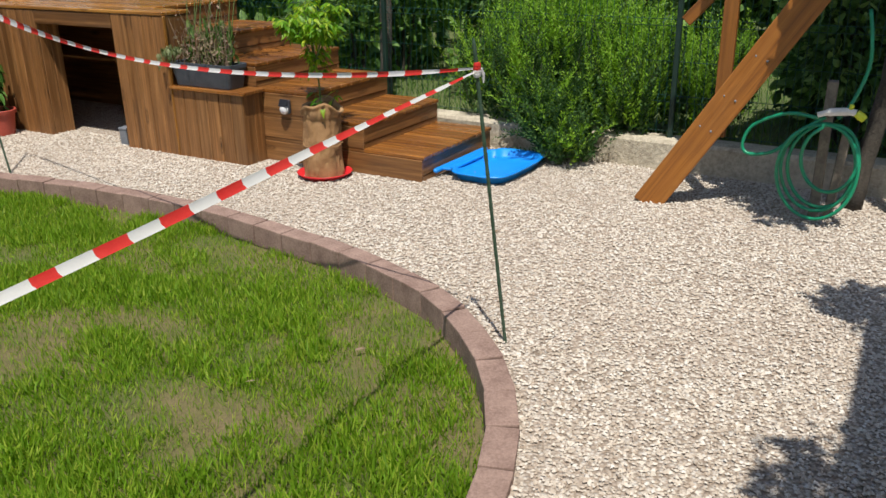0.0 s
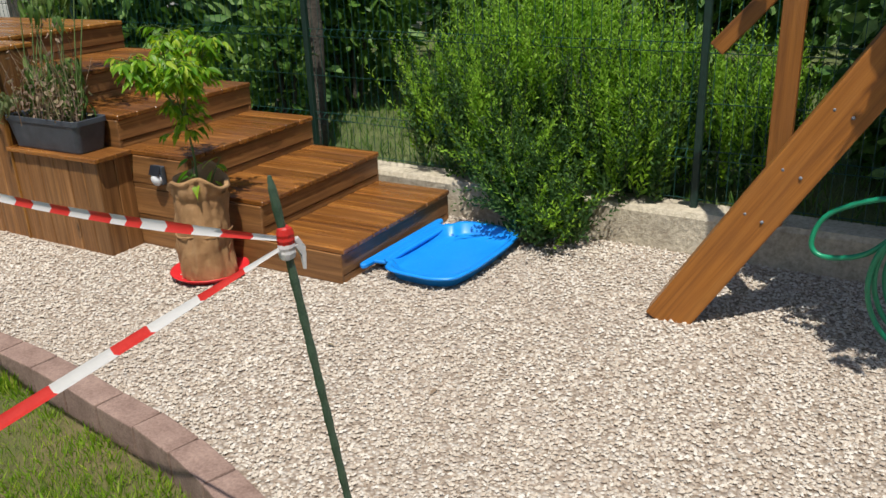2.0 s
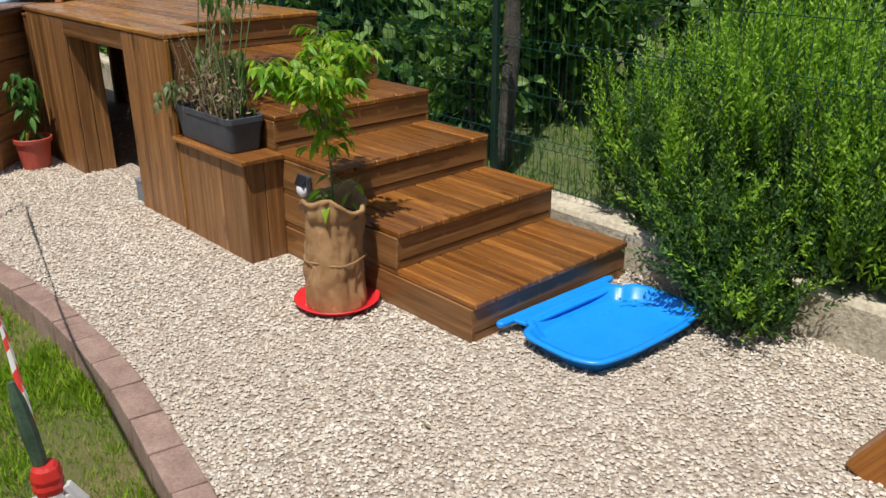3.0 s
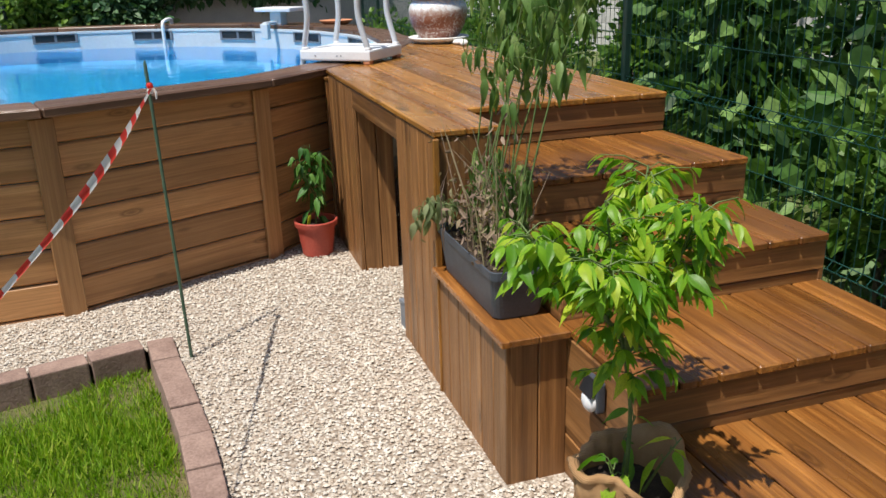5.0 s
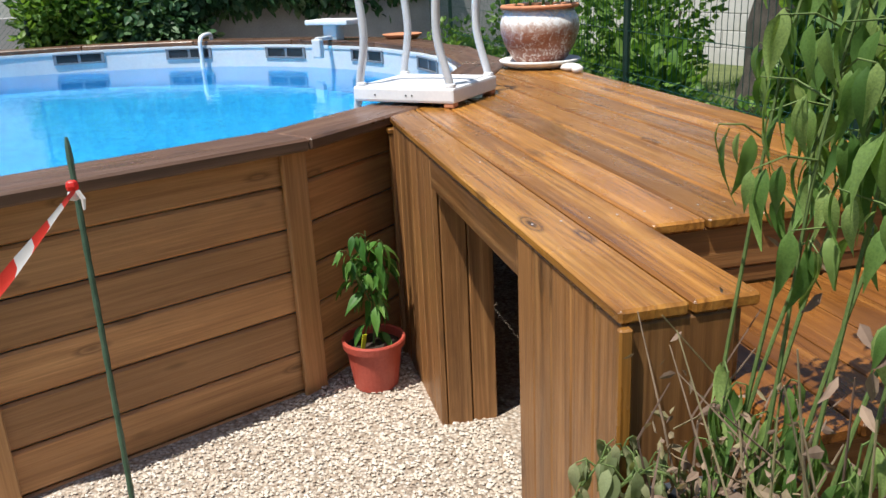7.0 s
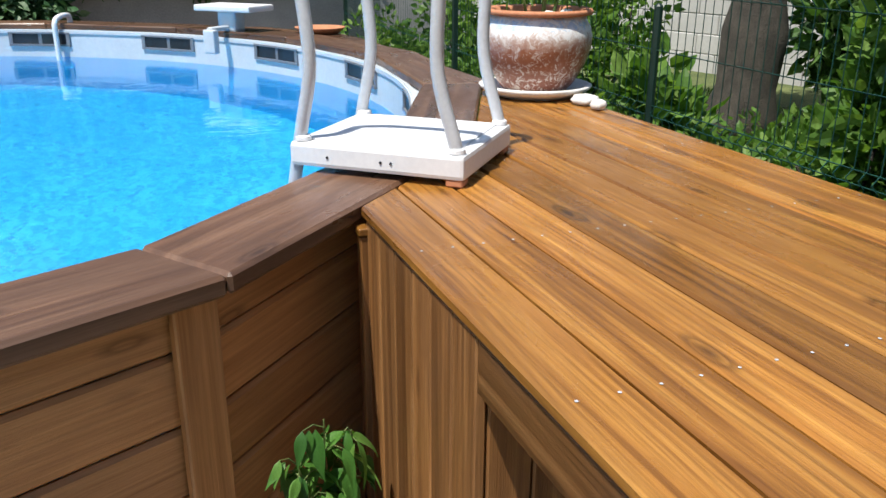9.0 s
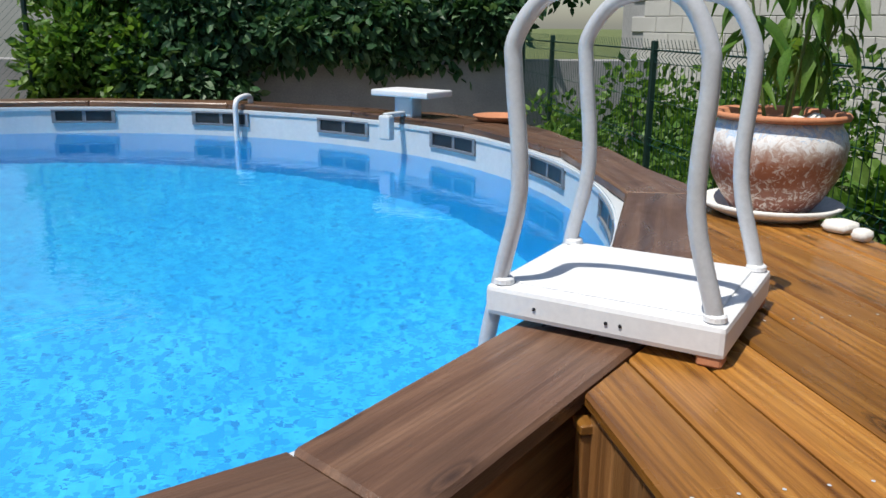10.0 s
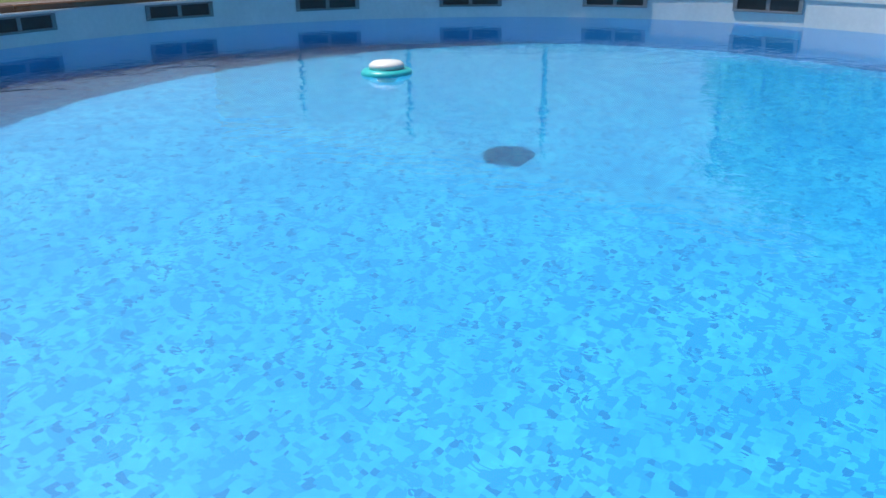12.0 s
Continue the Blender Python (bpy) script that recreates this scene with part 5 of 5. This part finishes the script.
    for i in range(42):
        p = Vector((rng.normal(0, 0.05), rng.uniform(-0.24, 0.24), 0.14))
        tube_bm([p, p + Vector((rng.normal(0, 0.03), rng.normal(0, 0.03), 0.2)), p + Vector((rng.normal(0, 0.07), rng.normal(0, 0.06), rng.uniform(0.25, 0.5)))], [0.003, 0.0025, 0.0012], 4, bm)
    part("dry_growth", bm, M_DRY, t)["kind"] = "stuff"


trough()


def red_pot():
    t = thing("red_pot_plant", (-0.40, 4.02, 0.0), label="small pepper plant in a brick-red plastic pot", category="potted plant")
    part("pot", lathe_bm([(0.0, 0.0), (0.086, 0.0), (0.092, 0.006), (0.117, 0.185), (0.130, 0.187), (0.134, 0.215), (0.130, 0.222), (0.120, 0.220), (0.112, 0.17), (0.0, 0.17)], 36), M_POT, t, "brick-red plastic pot with a rolled rim")
    part("soil", lathe_bm([(0.0, 0.19), (0.113, 0.186), (0.113, 0.175), (0.0, 0.175)], 20, 0.05), M_SOIL, t)
    part("plant_tag", box_bm(0.02, 0.003, 0.09, 0.001), M_YELLOW, t, "pale yellow plant tag", pose(-0.05, -0.06, 0.22, 10, 6, 20))
    lm = leaf_object_mesh("leaf", M_LEAF_DARK, 0.32, 0.66)
    stems = [[(0, 0, 0.18), (0.01, 0.0, 0.35), (0.0, 0.01, 0.50), (0.0, 0.0, 0.68)], [(0.0, 0, 0.40), (0.05, 0.02, 0.52), (0.07, 0.03, 0.62)], [(0, 0, 0.38), (-0.05, -0.02, 0.5), (-0.07, -0.02, 0.60)]]
    potted(t, 0.18, stems, lm, 13, 0.10, 3, 0.06, low=0.08, down=1.2)


red_pot()


def glazed_jar():
    t = thing("glazed_jar_plant", (0.93, 5.63, DECK_Z), label="leafy plant in a white and brown glazed jar", category="potted plant")
    part("saucer", lathe_bm([(0.0, 0.0), (0.17, 0.0), (0.235, 0.032), (0.243, 0.045), (0.232, 0.050), (0.17, 0.02), (0.0, 0.02)], 40), M_STONE, t, "pale glazed saucer", smooth=True)
    part("jar", lathe_bm([(0.0, 0.022), (0.135, 0.022), (0.165, 0.06), (0.205, 0.13), (0.228, 0.20), (0.232, 0.25), (0.222, 0.29), (0.205, 0.315), (0.203, 0.335), (0.19, 0.33), (0.185, 0.28), (0.0, 0.28)], 44), M_JAR, t, "white and brown glazed jar", smooth=True)
    part("jar_rim", lathe_bm([(0.200, 0.334), (0.226, 0.338), (0.232, 0.350), (0.222, 0.360), (0.194, 0.352), (0.190, 0.336)], 44), M_TERRA, t, "terracotta rim", smooth=True)
    part("soil", lathe_bm([(0.0, 0.325), (0.188, 0.318), (0.188, 0.30), (0.0, 0.30)], 24, 0.05), M_SOIL, t)
    for x, y in ((0.10, -0.06), (0.06, -0.12), (-0.02, -0.13)):
        part("stone", lathe_bm([(0.0, 0.0), (0.035, 0.008), (0.04, 0.02), (0.02, 0.04), (0.0, 0.043)], 9, 0.3), M_STONE, t, "", pose(x, y, 0.315, 10, 5, 40 * x))
    lm = leaf_object_mesh("leaf", M_LEAF_LIME, 0.4, 0.5)
    stems = [[(x, y, 0.31), (2 * x, 2 * y, 0.55), (3.2 * x, 3 * y, 0.80), (4 * x, 4.0 * y, 1.05)] for x, y in ((0.03, 0.02), (-0.04, 0.02), (0.0, -0.045), (0.05, -0.03))]
    potted(t, 0.31, stems, lm, 12, 0.16, 3, 0.08, low=0.22, down=1.0, thick=0.007)


glazed_jar()


# ---- things on the gravel ----
def foot_tray():
    t = thing("foot_bath_tray", (0.49, -0.335, 0.0), -2, "bright blue plastic foot bath tray lying before the stairs", "tray")

    def ringpts(hx, hy, p=4.2, k=56):
        out = []
        for i in range(k):
            a = 2 * math.pi * i / k
            c, s = math.cos(a), math.sin(a)
            q = 1 + 0.008 * math.cos(8 * a) - (0.10 * math.exp(-((abs(c) - 0.72) / 0.13) ** 2) if s > 0 else 0.0)
            out.append((q * hx * math.copysign(abs(c) ** (2 / p), c), q * hy * math.copysign(abs(s) ** (2 / p), s)))
        return out
    bm = bmesh.new()
    rings = []
    for hx, hy, z in ((0.31, 0.17, 0.004), (0.345, 0.205, 0.010), (0.372, 0.228, 0.058), (0.392, 0.243, 0.060), (0.395, 0.246, 0.068), (0.385, 0.238, 0.075), (0.360, 0.216, 0.070), (0.338, 0.198, 0.024), (0.315, 0.175, 0.016)):
        rings.append([bm.verts.new((x, y, z)) for x, y in ringpts(hx, hy)])
    for a, b in zip(rings, rings[1:]):
        for i in range(56):
            bm.faces.new((a[i], a[(i + 1) % 56], b[(i + 1) % 56], b[i]))
    bm.faces.new(rings[0][::-1])
    bm.faces.new(rings[-1])
    part("basin", bm, M_BLUE, t, smooth=True)
    part("neck", prism_bm([(-0.29, 0.20), (0.29, 0.20), (0.31, 0.295), (-0.31, 0.295)], 0.046, 0.064, 0.005), M_BLUE, t)
    bar = [(-0.385, 0.285), (-0.365, 0.272), (0.35, 0.272), (0.37, 0.285), (0.37, 0.302), (0.35, 0.315), (-0.365, 0.315), (-0.385, 0.302)]
    part("flange", prism_bm(bar, 0.040, 0.068, 0.008), M_BLUE, t)


foot_tray()


def solar_light():
    t = thing("solar_wall_light", (-0.006, 1.145, 0.43), -90, "small dark solar wall light on the stair side", "wall light")
    part("body", box_bm(0.085, 0.03, 0.10, 0.008, 2), M_TROUGH, t, "", pose(0, -0.018, 0))
    part("solar_panel", box_bm(0.075, 0.004, 0.055, 0.001), M_BLACK, t, "dark solar panel", pose(0, -0.040, 0.028, -25, 0, 0))
    bm = bmesh.new()
    bmesh.ops.create_uvsphere(bm, u_segments=20, v_segments=12, radius=0.04, matrix=Matrix.Translation((0, -0.034, -0.02)) @ Matrix.Diagonal((0.95, 0.55, 0.9, 1)))
    part("lens", bm, M_WHITE, t, "pale plastic lens", smooth=True)


solar_light()


def swing_frame():
    t = thing("swing_frame", label="orange-brown wooden swing frame with slanting legs", category="swing frame")

    def beam(name, a, b, w, h, label="", tilt=0):
        a, b = Vector(a), Vector(b)
        d = (b - a)
        q = d.to_track_quat('X', 'Z').to_matrix().to_4x4()
        bm = box_bm(d.length, w, h, 0.006, 2)
        return part(name, bm, M_SWING, t, label, Matrix.Translation((a + b) / 2) @ q @ Matrix.Rotation(radians(tilt), 4, 'X'))
    beam("leg", (0.315, -1.475, -0.02), (0.44, -2.95, 2.33), 0.10, 0.175)
    beam("leg", (0.67, -2.90, -0.03), (0.46, -2.99, 2.33), 0.10, 0.10)
    beam("upright", (0.47, -1.84, 0.42), (0.47, -1.84, 2.3), 0.045, 0.085, tilt=90)
    beam("brace", (0.90, -1.48, 1.05), (0.90, -2.4, 2.1), 0.05, 0.075)
    beam("top_beam", (0.44, -2.93, 2.40), (3.4, -2.93, 2.40), 0.10, 0.14)
    for s in (0.22, 0.30, 0.40):
        p = Vector((0.315, -1.475, -0.02)).lerp(Vector((0.44, -2.95, 2.33)), s)
        for dy in (-0.03, 0.035):
            bolt = bmesh.new()
            bmesh.ops.create_uvsphere(bolt, u_segments=8, v_segments=6, radius=0.007, matrix=Matrix.Translation((p.x - 0.050, p.y + dy, p.z + dy * 0.4)))
            part("bolt", bolt, M_GREYPL, t, "steel bolt head")


swing_frame()


def hose():
    p = thing("hose_post", (0.42, -2.44, 0.0), 0, "weathered grey wooden post holding a coiled hose", "post")
    part("post", box_bm(0.06, 0.055, 0.86, 0.006), M_GREYWOOD, p, "", pose(0, 0, 0.38))
    part("post", box_bm(0.05, 0.05, 0.55, 0.006), M_GREYWOOD, p, "", pose(0.05, -0.09, 0.24, 4, 0, 0))
    part("hook", tube_bm([(-0.03, 0, 0.62), (-0.07, 0, 0.61), (-0.09, 0, 0.63)], 0.008, 6), M_GREYWOOD, p)
    h = thing("garden_hose", (0.33, -2.44, 0.0), 0, "coiled green garden hose with a grey spray gun", "hose")
    pts = []
    for k in range(4):
        r, cy, cz = 0.215 + 0.010 * k, -0.02 + 0.025 * (k % 2), 0.35 - 0.010 * k
        if k == 2:
            r, cy = 0.17, -0.05
            cz = 0.40
        for i in range(16):
            a = math.pi / 2 + 2 * math.pi * i / 16
            pts.append((-0.03 - 0.012 * k - 0.02 * math.sin(a * 2), cy + r * 0.86 * math.cos(a), cz + (r * 1.12) * math.sin(a)))
    part("hose_coil", tube_bm(smooth_path(pts, 3), 0.0105, 8), M_HOSE, h, smooth=True)
    loop = [(-0.05, 0.02, 0.62), (-0.03, 0.20, 0.63), (0.0, 0.38, 0.54), (0.0, 0.43, 0.42), (-0.01, 0.38, 0.37), (-0.03, 0.24, 0.41), (-0.05, 0.12, 0.54), (-0.05, 0.0, 0.63)]
    part("hose_loop", tube_bm(smooth_path(loop, 6), 0.0105, 8), M_HOSE, h, smooth=True)
    tail = [(-0.02, -0.06, 0.62), (0.0, -0.12, 0.72), (0.02, -0.17, 0.9), (0.03, -0.16, 1.05), (0.06, -0.13, 1.2)]
    part("hose_tail", tube_bm(smooth_path(tail, 6), 0.0105, 8), M_HOSE, h, smooth=True)
    g = part("spray_gun", tube_bm(smooth_path([(-0.08, 0.04, 0.645), (-0.08, -0.02, 0.665), (-0.08, -0.10, 0.675), (-0.08, -0.15, 0.672)], 4), [0.016] * 4 + [0.022] * 5 + [0.019] * 4, 12), M_STONE, h, "pale grey spray gun", smooth=True)
    part("nozzle", tube_bm([(-0.08, -0.15, 0.672), (-0.08, -0.175, 0.655), (-0.08, -0.195, 0.64)], [0.02, 0.024, 0.02], 12), M_YELLOW, g, "yellow-green nozzle")
    part("trigger", tube_bm([(-0.08, -0.12, 0.69), (-0.08, -0.125, 0.715)], 0.012, 8), M_YELLOW, g)


hose()


def barrier():
    a0, a1 = Vector((-1.872, -1.534, -0.08)), Vector((-1.9945, -1.438, 1.232))
    b0, b1 = Vector((-1.193, 2.757, -0.08)), Vector((-1.221, 2.957, 1.30))
    c0, c1 = Vector((-5.35, -1.33, -0.08)), Vector((-5.35, -1.33, 1.0))
    for p, q in ((a0, a1), (b0, b1), (c0, c1)):
        s = thing("garden_stake", label="thin dark green garden stake holding barrier tape", category="stake", group="garden stakes")
        pts = [p.lerp(q, i / 40) for i in range(41)]
        part("rod", tube_bm(pts + [q + (q - p).normalized() * 0.02], [0.0068 + 0.0012 * (i % 2) for i in range(41)] + [0.003], 8), M_STAKE, s)
    k1 = Vector((-1.986, -1.445, 1.145))
    k2 = Vector((-1.212, 2.878, 1.21))
    k3 = Vector((-5.35, -1.33, 0.86))

    def strip(p, q, sag, twist0, twist1, seed, wide0, wide1, turn):
        t = thing("barrier_tape", label="red and white striped barrier tape stretched between stakes", category="barrier tape", group="barrier tapes")
        rr = random.Random(seed)
        L = (q - p).length
        n = int(L / 0.03)
        d = (q - p).normalized()
        side = d.cross(Vector((0, 0, 1))).normalized()
        up = side.cross(d)
        rows = []
        for i in range(n + 1):
            s = i / n
            c = p.lerp(q, s) - Vector((0, 0, sag * 4 * s * (1 - s))) + side * 0.006 * math.sin(9 * s)
            tw = twist0 + (twist1 - twist0) * s + 0.25 * math.sin(11 * s + seed)
            u = min(1, max(0, (s - turn) / 0.22))
            wide = wide0 + (wide1 - wide0) * u * u * (3 - 2 * u)
            w = wide * (0.35 + 0.65 * min(1, s / 0.08) * min(1, (1 - s) / 0.08))
            ax = up * math.cos(tw) + side * math.sin(tw)
            nrm = (side * math.cos(tw) - up * math.sin(tw)) * 0.006
            rows.append((c + ax * w, c + nrm, c - ax * w))
        k = 0
        i = 0
        while i < n:
            j = min(n, i + max(1, round(rr.uniform(0.072, 0.105) / 0.03)))
            bm = bmesh.new()
            vs = [[bm.verts.new(v) for v in rows[m]] for m in range(i, j + 1)]
            for u, v in zip(vs, vs[1:]):
                for c in range(2):
                    bm.faces.new((u[c], u[c + 1], v[c + 1], v[c]))
            part("red_band" if k % 2 else "white_band", bm, M_TAPER if k % 2 else M_TAPEW, t, smooth=True)
            i, k = j, k + 1
        for c, e in ((p, 1), (q, -1)):
            for dz, mt in ((-0.012, M_TAPEW), (0.010, M_TAPER)):
                part("knot", lathe_bm([(0.0085, -0.012), (0.0125, -0.009), (0.0145, 0.0), (0.012, 0.009), (0.0085, 0.012)], 12, 0.25), mt, t, "", Matrix.Translation(c + Vector((0, 0, dz))))
            part("loose_end", tube_bm([c + Vector((0.012, -0.012, 0)), c + Vector((0.022, -0.016, -0.02)), c + Vector((0.020, -0.018, -0.045))], [0.005, 0.006, 0.003], 5), M_TAPEW, t)
    strip(k1, k2, 0.19, 0.45, 0.0, 3, 0.0105, 0.021, 0.62)
    strip(k1 - Vector((0, 0, 0.01)), k3, 0.02, 1.0, 0.7, 7, 0.0095, 0.014, 0.15)


barrier()


# ---- things at the pool ----
def pool_things():
    # white unit hung over the coping
    s = thing("skimmer_box", (0.06, 8.83, DECK_Z), 44, "white plastic skimmer unit hung over the pool rim", "skimmer")
    part("lid", box_bm(0.30, 0.50, 0.045, 0.012, 2), M_WHITE, s, "white flat lid", pose(0.06, 0, 0.165))
    part("neck", box_bm(0.12, 0.16, 0.15, 0.02, 2), M_BAND, s, "", pose(0.02, 0, 0.072))
    part("bracket", box_bm(0.20, 0.05, 0.03, 0.006), M_BAND, s, "", pose(-0.13, 0, 0.03))
    part("bucket", box_bm(0.06, 0.10, 0.17, 0.015, 2), M_BAND, s, "", pose(-0.22, 0, -0.055))
    # pipe hooked over the rim
    a = math.radians(62.6)
    h = thing("hook_pipe", (PC[0] + 3.25 * math.cos(a), PC[1] + 3.25 * math.sin(a), DECK_Z), 62.6, "white plastic pipe hooked over the pool rim", "pipe")
    part("pipe", tube_bm(smooth_path([(0.20, 0, 0.0), (0.19, 0, 0.05), (0.13, 0, 0.062), (0.02, 0, 0.05), (-0.03, 0, 0.01), (-0.035, 0, -0.1), (-0.035, 0, -0.42)], 5), 0.021, 10), M_WHITE, h, smooth=True)
    d = thing("terracotta_dish", (0.66, 8.52, DECK_Z - 0.003), 0, "shallow terracotta dish on the dark wooden corner", "dish")
    part("dish", lathe_bm([(0.0, 0.0), (0.13, 0.0), (0.175, 0.035), (0.185, 0.045), (0.172, 0.046), (0.125, 0.012), (0.0, 0.012)], 36), M_TERRA, d, smooth=True)
    f = thing("chlorine_floater", (-3.22, 7.09, WATER_Z), 0, "turquoise and white round floating dispenser on the water", "floater")
    part("float_ring", lathe_bm([(0.0, -0.05), (0.10, -0.045), (0.125, -0.01), (0.128, 0.008), (0.118, 0.022), (0.0, 0.03)], 30), mottled("turquoise plastic", (0.02, 0.42, 0.46), (0.04, 0.52, 0.55), 8, 0.35, 0.05, 0.001), f, "turquoise plastic ring", smooth=True)
    part("cap", lathe_bm([(0.0, 0.028), (0.085, 0.026), (0.088, 0.045), (0.07, 0.06), (0.0, 0.064)], 30), M_WHITE, f, "white cap", smooth=True)
    part("basket", lathe_bm([(0.0, -0.20), (0.045, -0.20), (0.05, -0.05), (0.0, -0.05)], 18), M_BAND, f)
    for x, y, r in ((1.01, 5.34, 0.046), (1.00, 5.22, 0.026)):
        st = thing("white_stone", (x, y, DECK_Z), 300 * x, "flat white stone lying on the deck beside the jar", "stone", "white stones")
        part("stone", lathe_bm([(0.0, 0.0), (r, 0.004), (r * 1.25, 0.018), (r * 1.0, 0.034), (r * 0.5, 0.04), (0.0, 0.041)], 12, 0.35), M_STONE, st, smooth=True)
    b = thing("grey_box", (-0.16, 2.735, 0.0), 12, "small grey plastic box standing in the storage opening", "box")
    part("box_body", box_bm(0.09, 0.07, 0.13, 0.008, 2), M_GREYPL, b, "", pose(0, 0, 0.065))
    part("box_lid", box_bm(0.098, 0.078, 0.02, 0.004), M_GREYPL, b, "", pose(0, 0, 0.139))


pool_things()


# ---- loose stones and grass ----
def inside(poly, x, y):
    poly = np.array(poly)
    hit = np.zeros(len(x), bool)
    j = len(poly) - 1
    for i in range(len(poly)):
        xi, yi, xj, yj = *poly[i], *poly[j]
        with np.errstate(divide='ignore', invalid='ignore'):
            c = ((yi > y) != (yj > y)) & (x < (xj - xi) * (y - yi) / (yj - yi) + xi)
        hit ^= c
        j = i
    return hit


def gravel_stones():
    r = np.random.default_rng(5)
    n = 190000
    x, y = r.uniform(-4.6, 1.15, n), r.uniform(-3.6, 4.3, n)
    lawn = LAWN[:len(CURB)] + [(-9.0, -2.4), (-9.0, 2.4), (-2.2, 2.72)]
    grown = [(px + 0.085, py - 0.03) for px, py in LAWN[:len(CURB)]] + lawn[len(CURB):]
    ok = ~inside(grown, x, y)
    ok &= np.hypot(x - PC[0], y - PC[1]) > R_CLAD + 0.03
    ok &= ~((x > -0.02) & (x < STAIR_R + 0.01) & (y > -0.005))
    ok &= ~((x > DX0 - 0.01) & (y > 1.36) & ~((y > OP_Y0) & (y < OP_Y1)))
    ok &= x < 1.06 + 0.034 * (y + 1.37) - 0.005
    x, y = x[ok], y[ok]
    k = len(x)
    base = np.array([(1, 0, 0), (0, 1, 0), (-1, 0, 0), (0, -1, 0), (0.15, 0.1, 1), (0, 0, -0.8)])
    v = base[None] * r.uniform(0.65, 1.25, (k, 6, 1))
    sc = r.uniform(0.0055, 0.0125, (k, 1, 1)) * np.stack([np.ones(k), r.uniform(0.55, 0.95, k), r.uniform(0.45, 0.8, k)], 1)[:, None]
    v = v * sc
    a, t = r.uniform(0, 6.28, k), r.normal(0, 0.22, k)
    ca, sa, ct, st_ = np.cos(a)[:, None], np.sin(a)[:, None], np.cos(t)[:, None], np.sin(t)[:, None]
    X, Y, Z = v[..., 0], v[..., 1], v[..., 2]
    Y, Z = Y * ct - Z * st_, Y * st_ + Z * ct
    X, Y = X * ca - Y * sa, X * sa + Y * ca
    P = np.stack([X + x[:, None], Y + y[:, None], Z + r.uniform(0.001, 0.009, k)[:, None]], 2).reshape(-1, 3)
    f = np.array([(0, 1, 4), (1, 2, 4), (2, 3, 4), (3, 0, 4), (1, 0, 5), (2, 1, 5), (3, 2, 5), (0, 3, 5)])
    F = (f[None] + 6 * np.arange(k)[:, None, None]).reshape(-1, 3)
    ob = part("gravel_stones", raw_mesh("gravel_stones", P, F, M_GRAVEL), None)
    tagged(ob, "loose pale limestone chips spread over the yard", "gravel", kind="stuff")


gravel_stones()


def lawn_grass():
    r = np.random.default_rng(6)
    n = 330000
    x, y = r.uniform(-6.2, -1.2, n), r.uniform(-2.3, 2.9, n)
    ok = inside([(a - 0.05, b + 0.01) for a, b in LAWN], x, y)
    x, y = x[ok], y[ok]
    thick = np.array([noise.noise((a * 1.6, b * 1.6, 3.0)) + 0.6 * noise.noise((a * 4.5, b * 4.5, 8.0)) for a, b in zip(x.tolist(), y.tolist())])
    edge_xy = np.array([(p.x, p.y) for p in CURB[::2]])
    near = np.min(np.hypot(x[:, None] - edge_xy[None, :, 0], y[:, None] - edge_xy[None, :, 1]), axis=1)
    ok = r.uniform(-0.75, 0.5, len(x)) < thick + 0.20 - 0.35 * (near < 0.10)
    x, y, thick = x[ok], y[ok], thick[ok]
    k = len(x)
    pos = np.stack([x, y, np.full(k, -0.095)], 1)
    direc = np.stack([r.normal(0, 0.33, k), r.normal(0, 0.33, k), np.ones(k)], 1)
    size = (0.04 + 0.05 * np.clip(thick + 0.35, 0, 1)) * r.uniform(0.6, 1.25, k)
    me = scatter_mesh("lawn_grass", r, pos, direc, size, M_GRASS, CARD, CARD_F, 0.16)
    tagged(part("lawn_grass", me, None), "thin bright green lawn grass with bare patches", "grass", kind="stuff")
    n = 26000
    x, y = r.uniform(1.3, 5.5, n), r.uniform(-3.5, 10.5, n)
    pos = np.stack([x, y, np.full(n, 0.125)], 1)
    me = scatter_mesh("garden_grass", r, pos, np.stack([r.normal(0, 0.4, n), r.normal(0, 0.4, n), np.ones(n)], 1), r.uniform(0.05, 0.13, n), M_LEAF_LIME, CARD, CARD_F, 0.14)
    tagged(part("garden_grass", me, None), "uneven garden grass behind the fence", "grass", kind="stuff")


lawn_grass()


def fallen_leaves():
    lm = leaf_object_mesh("leaf", M_DRY, 0.2, 0.6)
    for x, y in ((-2.55, -0.75), (-2.15, -0.95), (-3.1, 0.2), (-0.55, -0.35), (-0.7, -0.9), (0.35, -0.72)):
        z = 0.012 if inside(LAWN, np.array([x]), np.array([y]))[0] == False else -0.055
        ob = part("fallen_leaf", lm, None, None, "", aim((x, y, z), (math.cos(x * 9), math.sin(x * 9), 0.1), 0.05, 0.2))
        tagged(ob, "dry curled leaf lying on the ground", "leaf", "fallen leaves")


fallen_leaves()
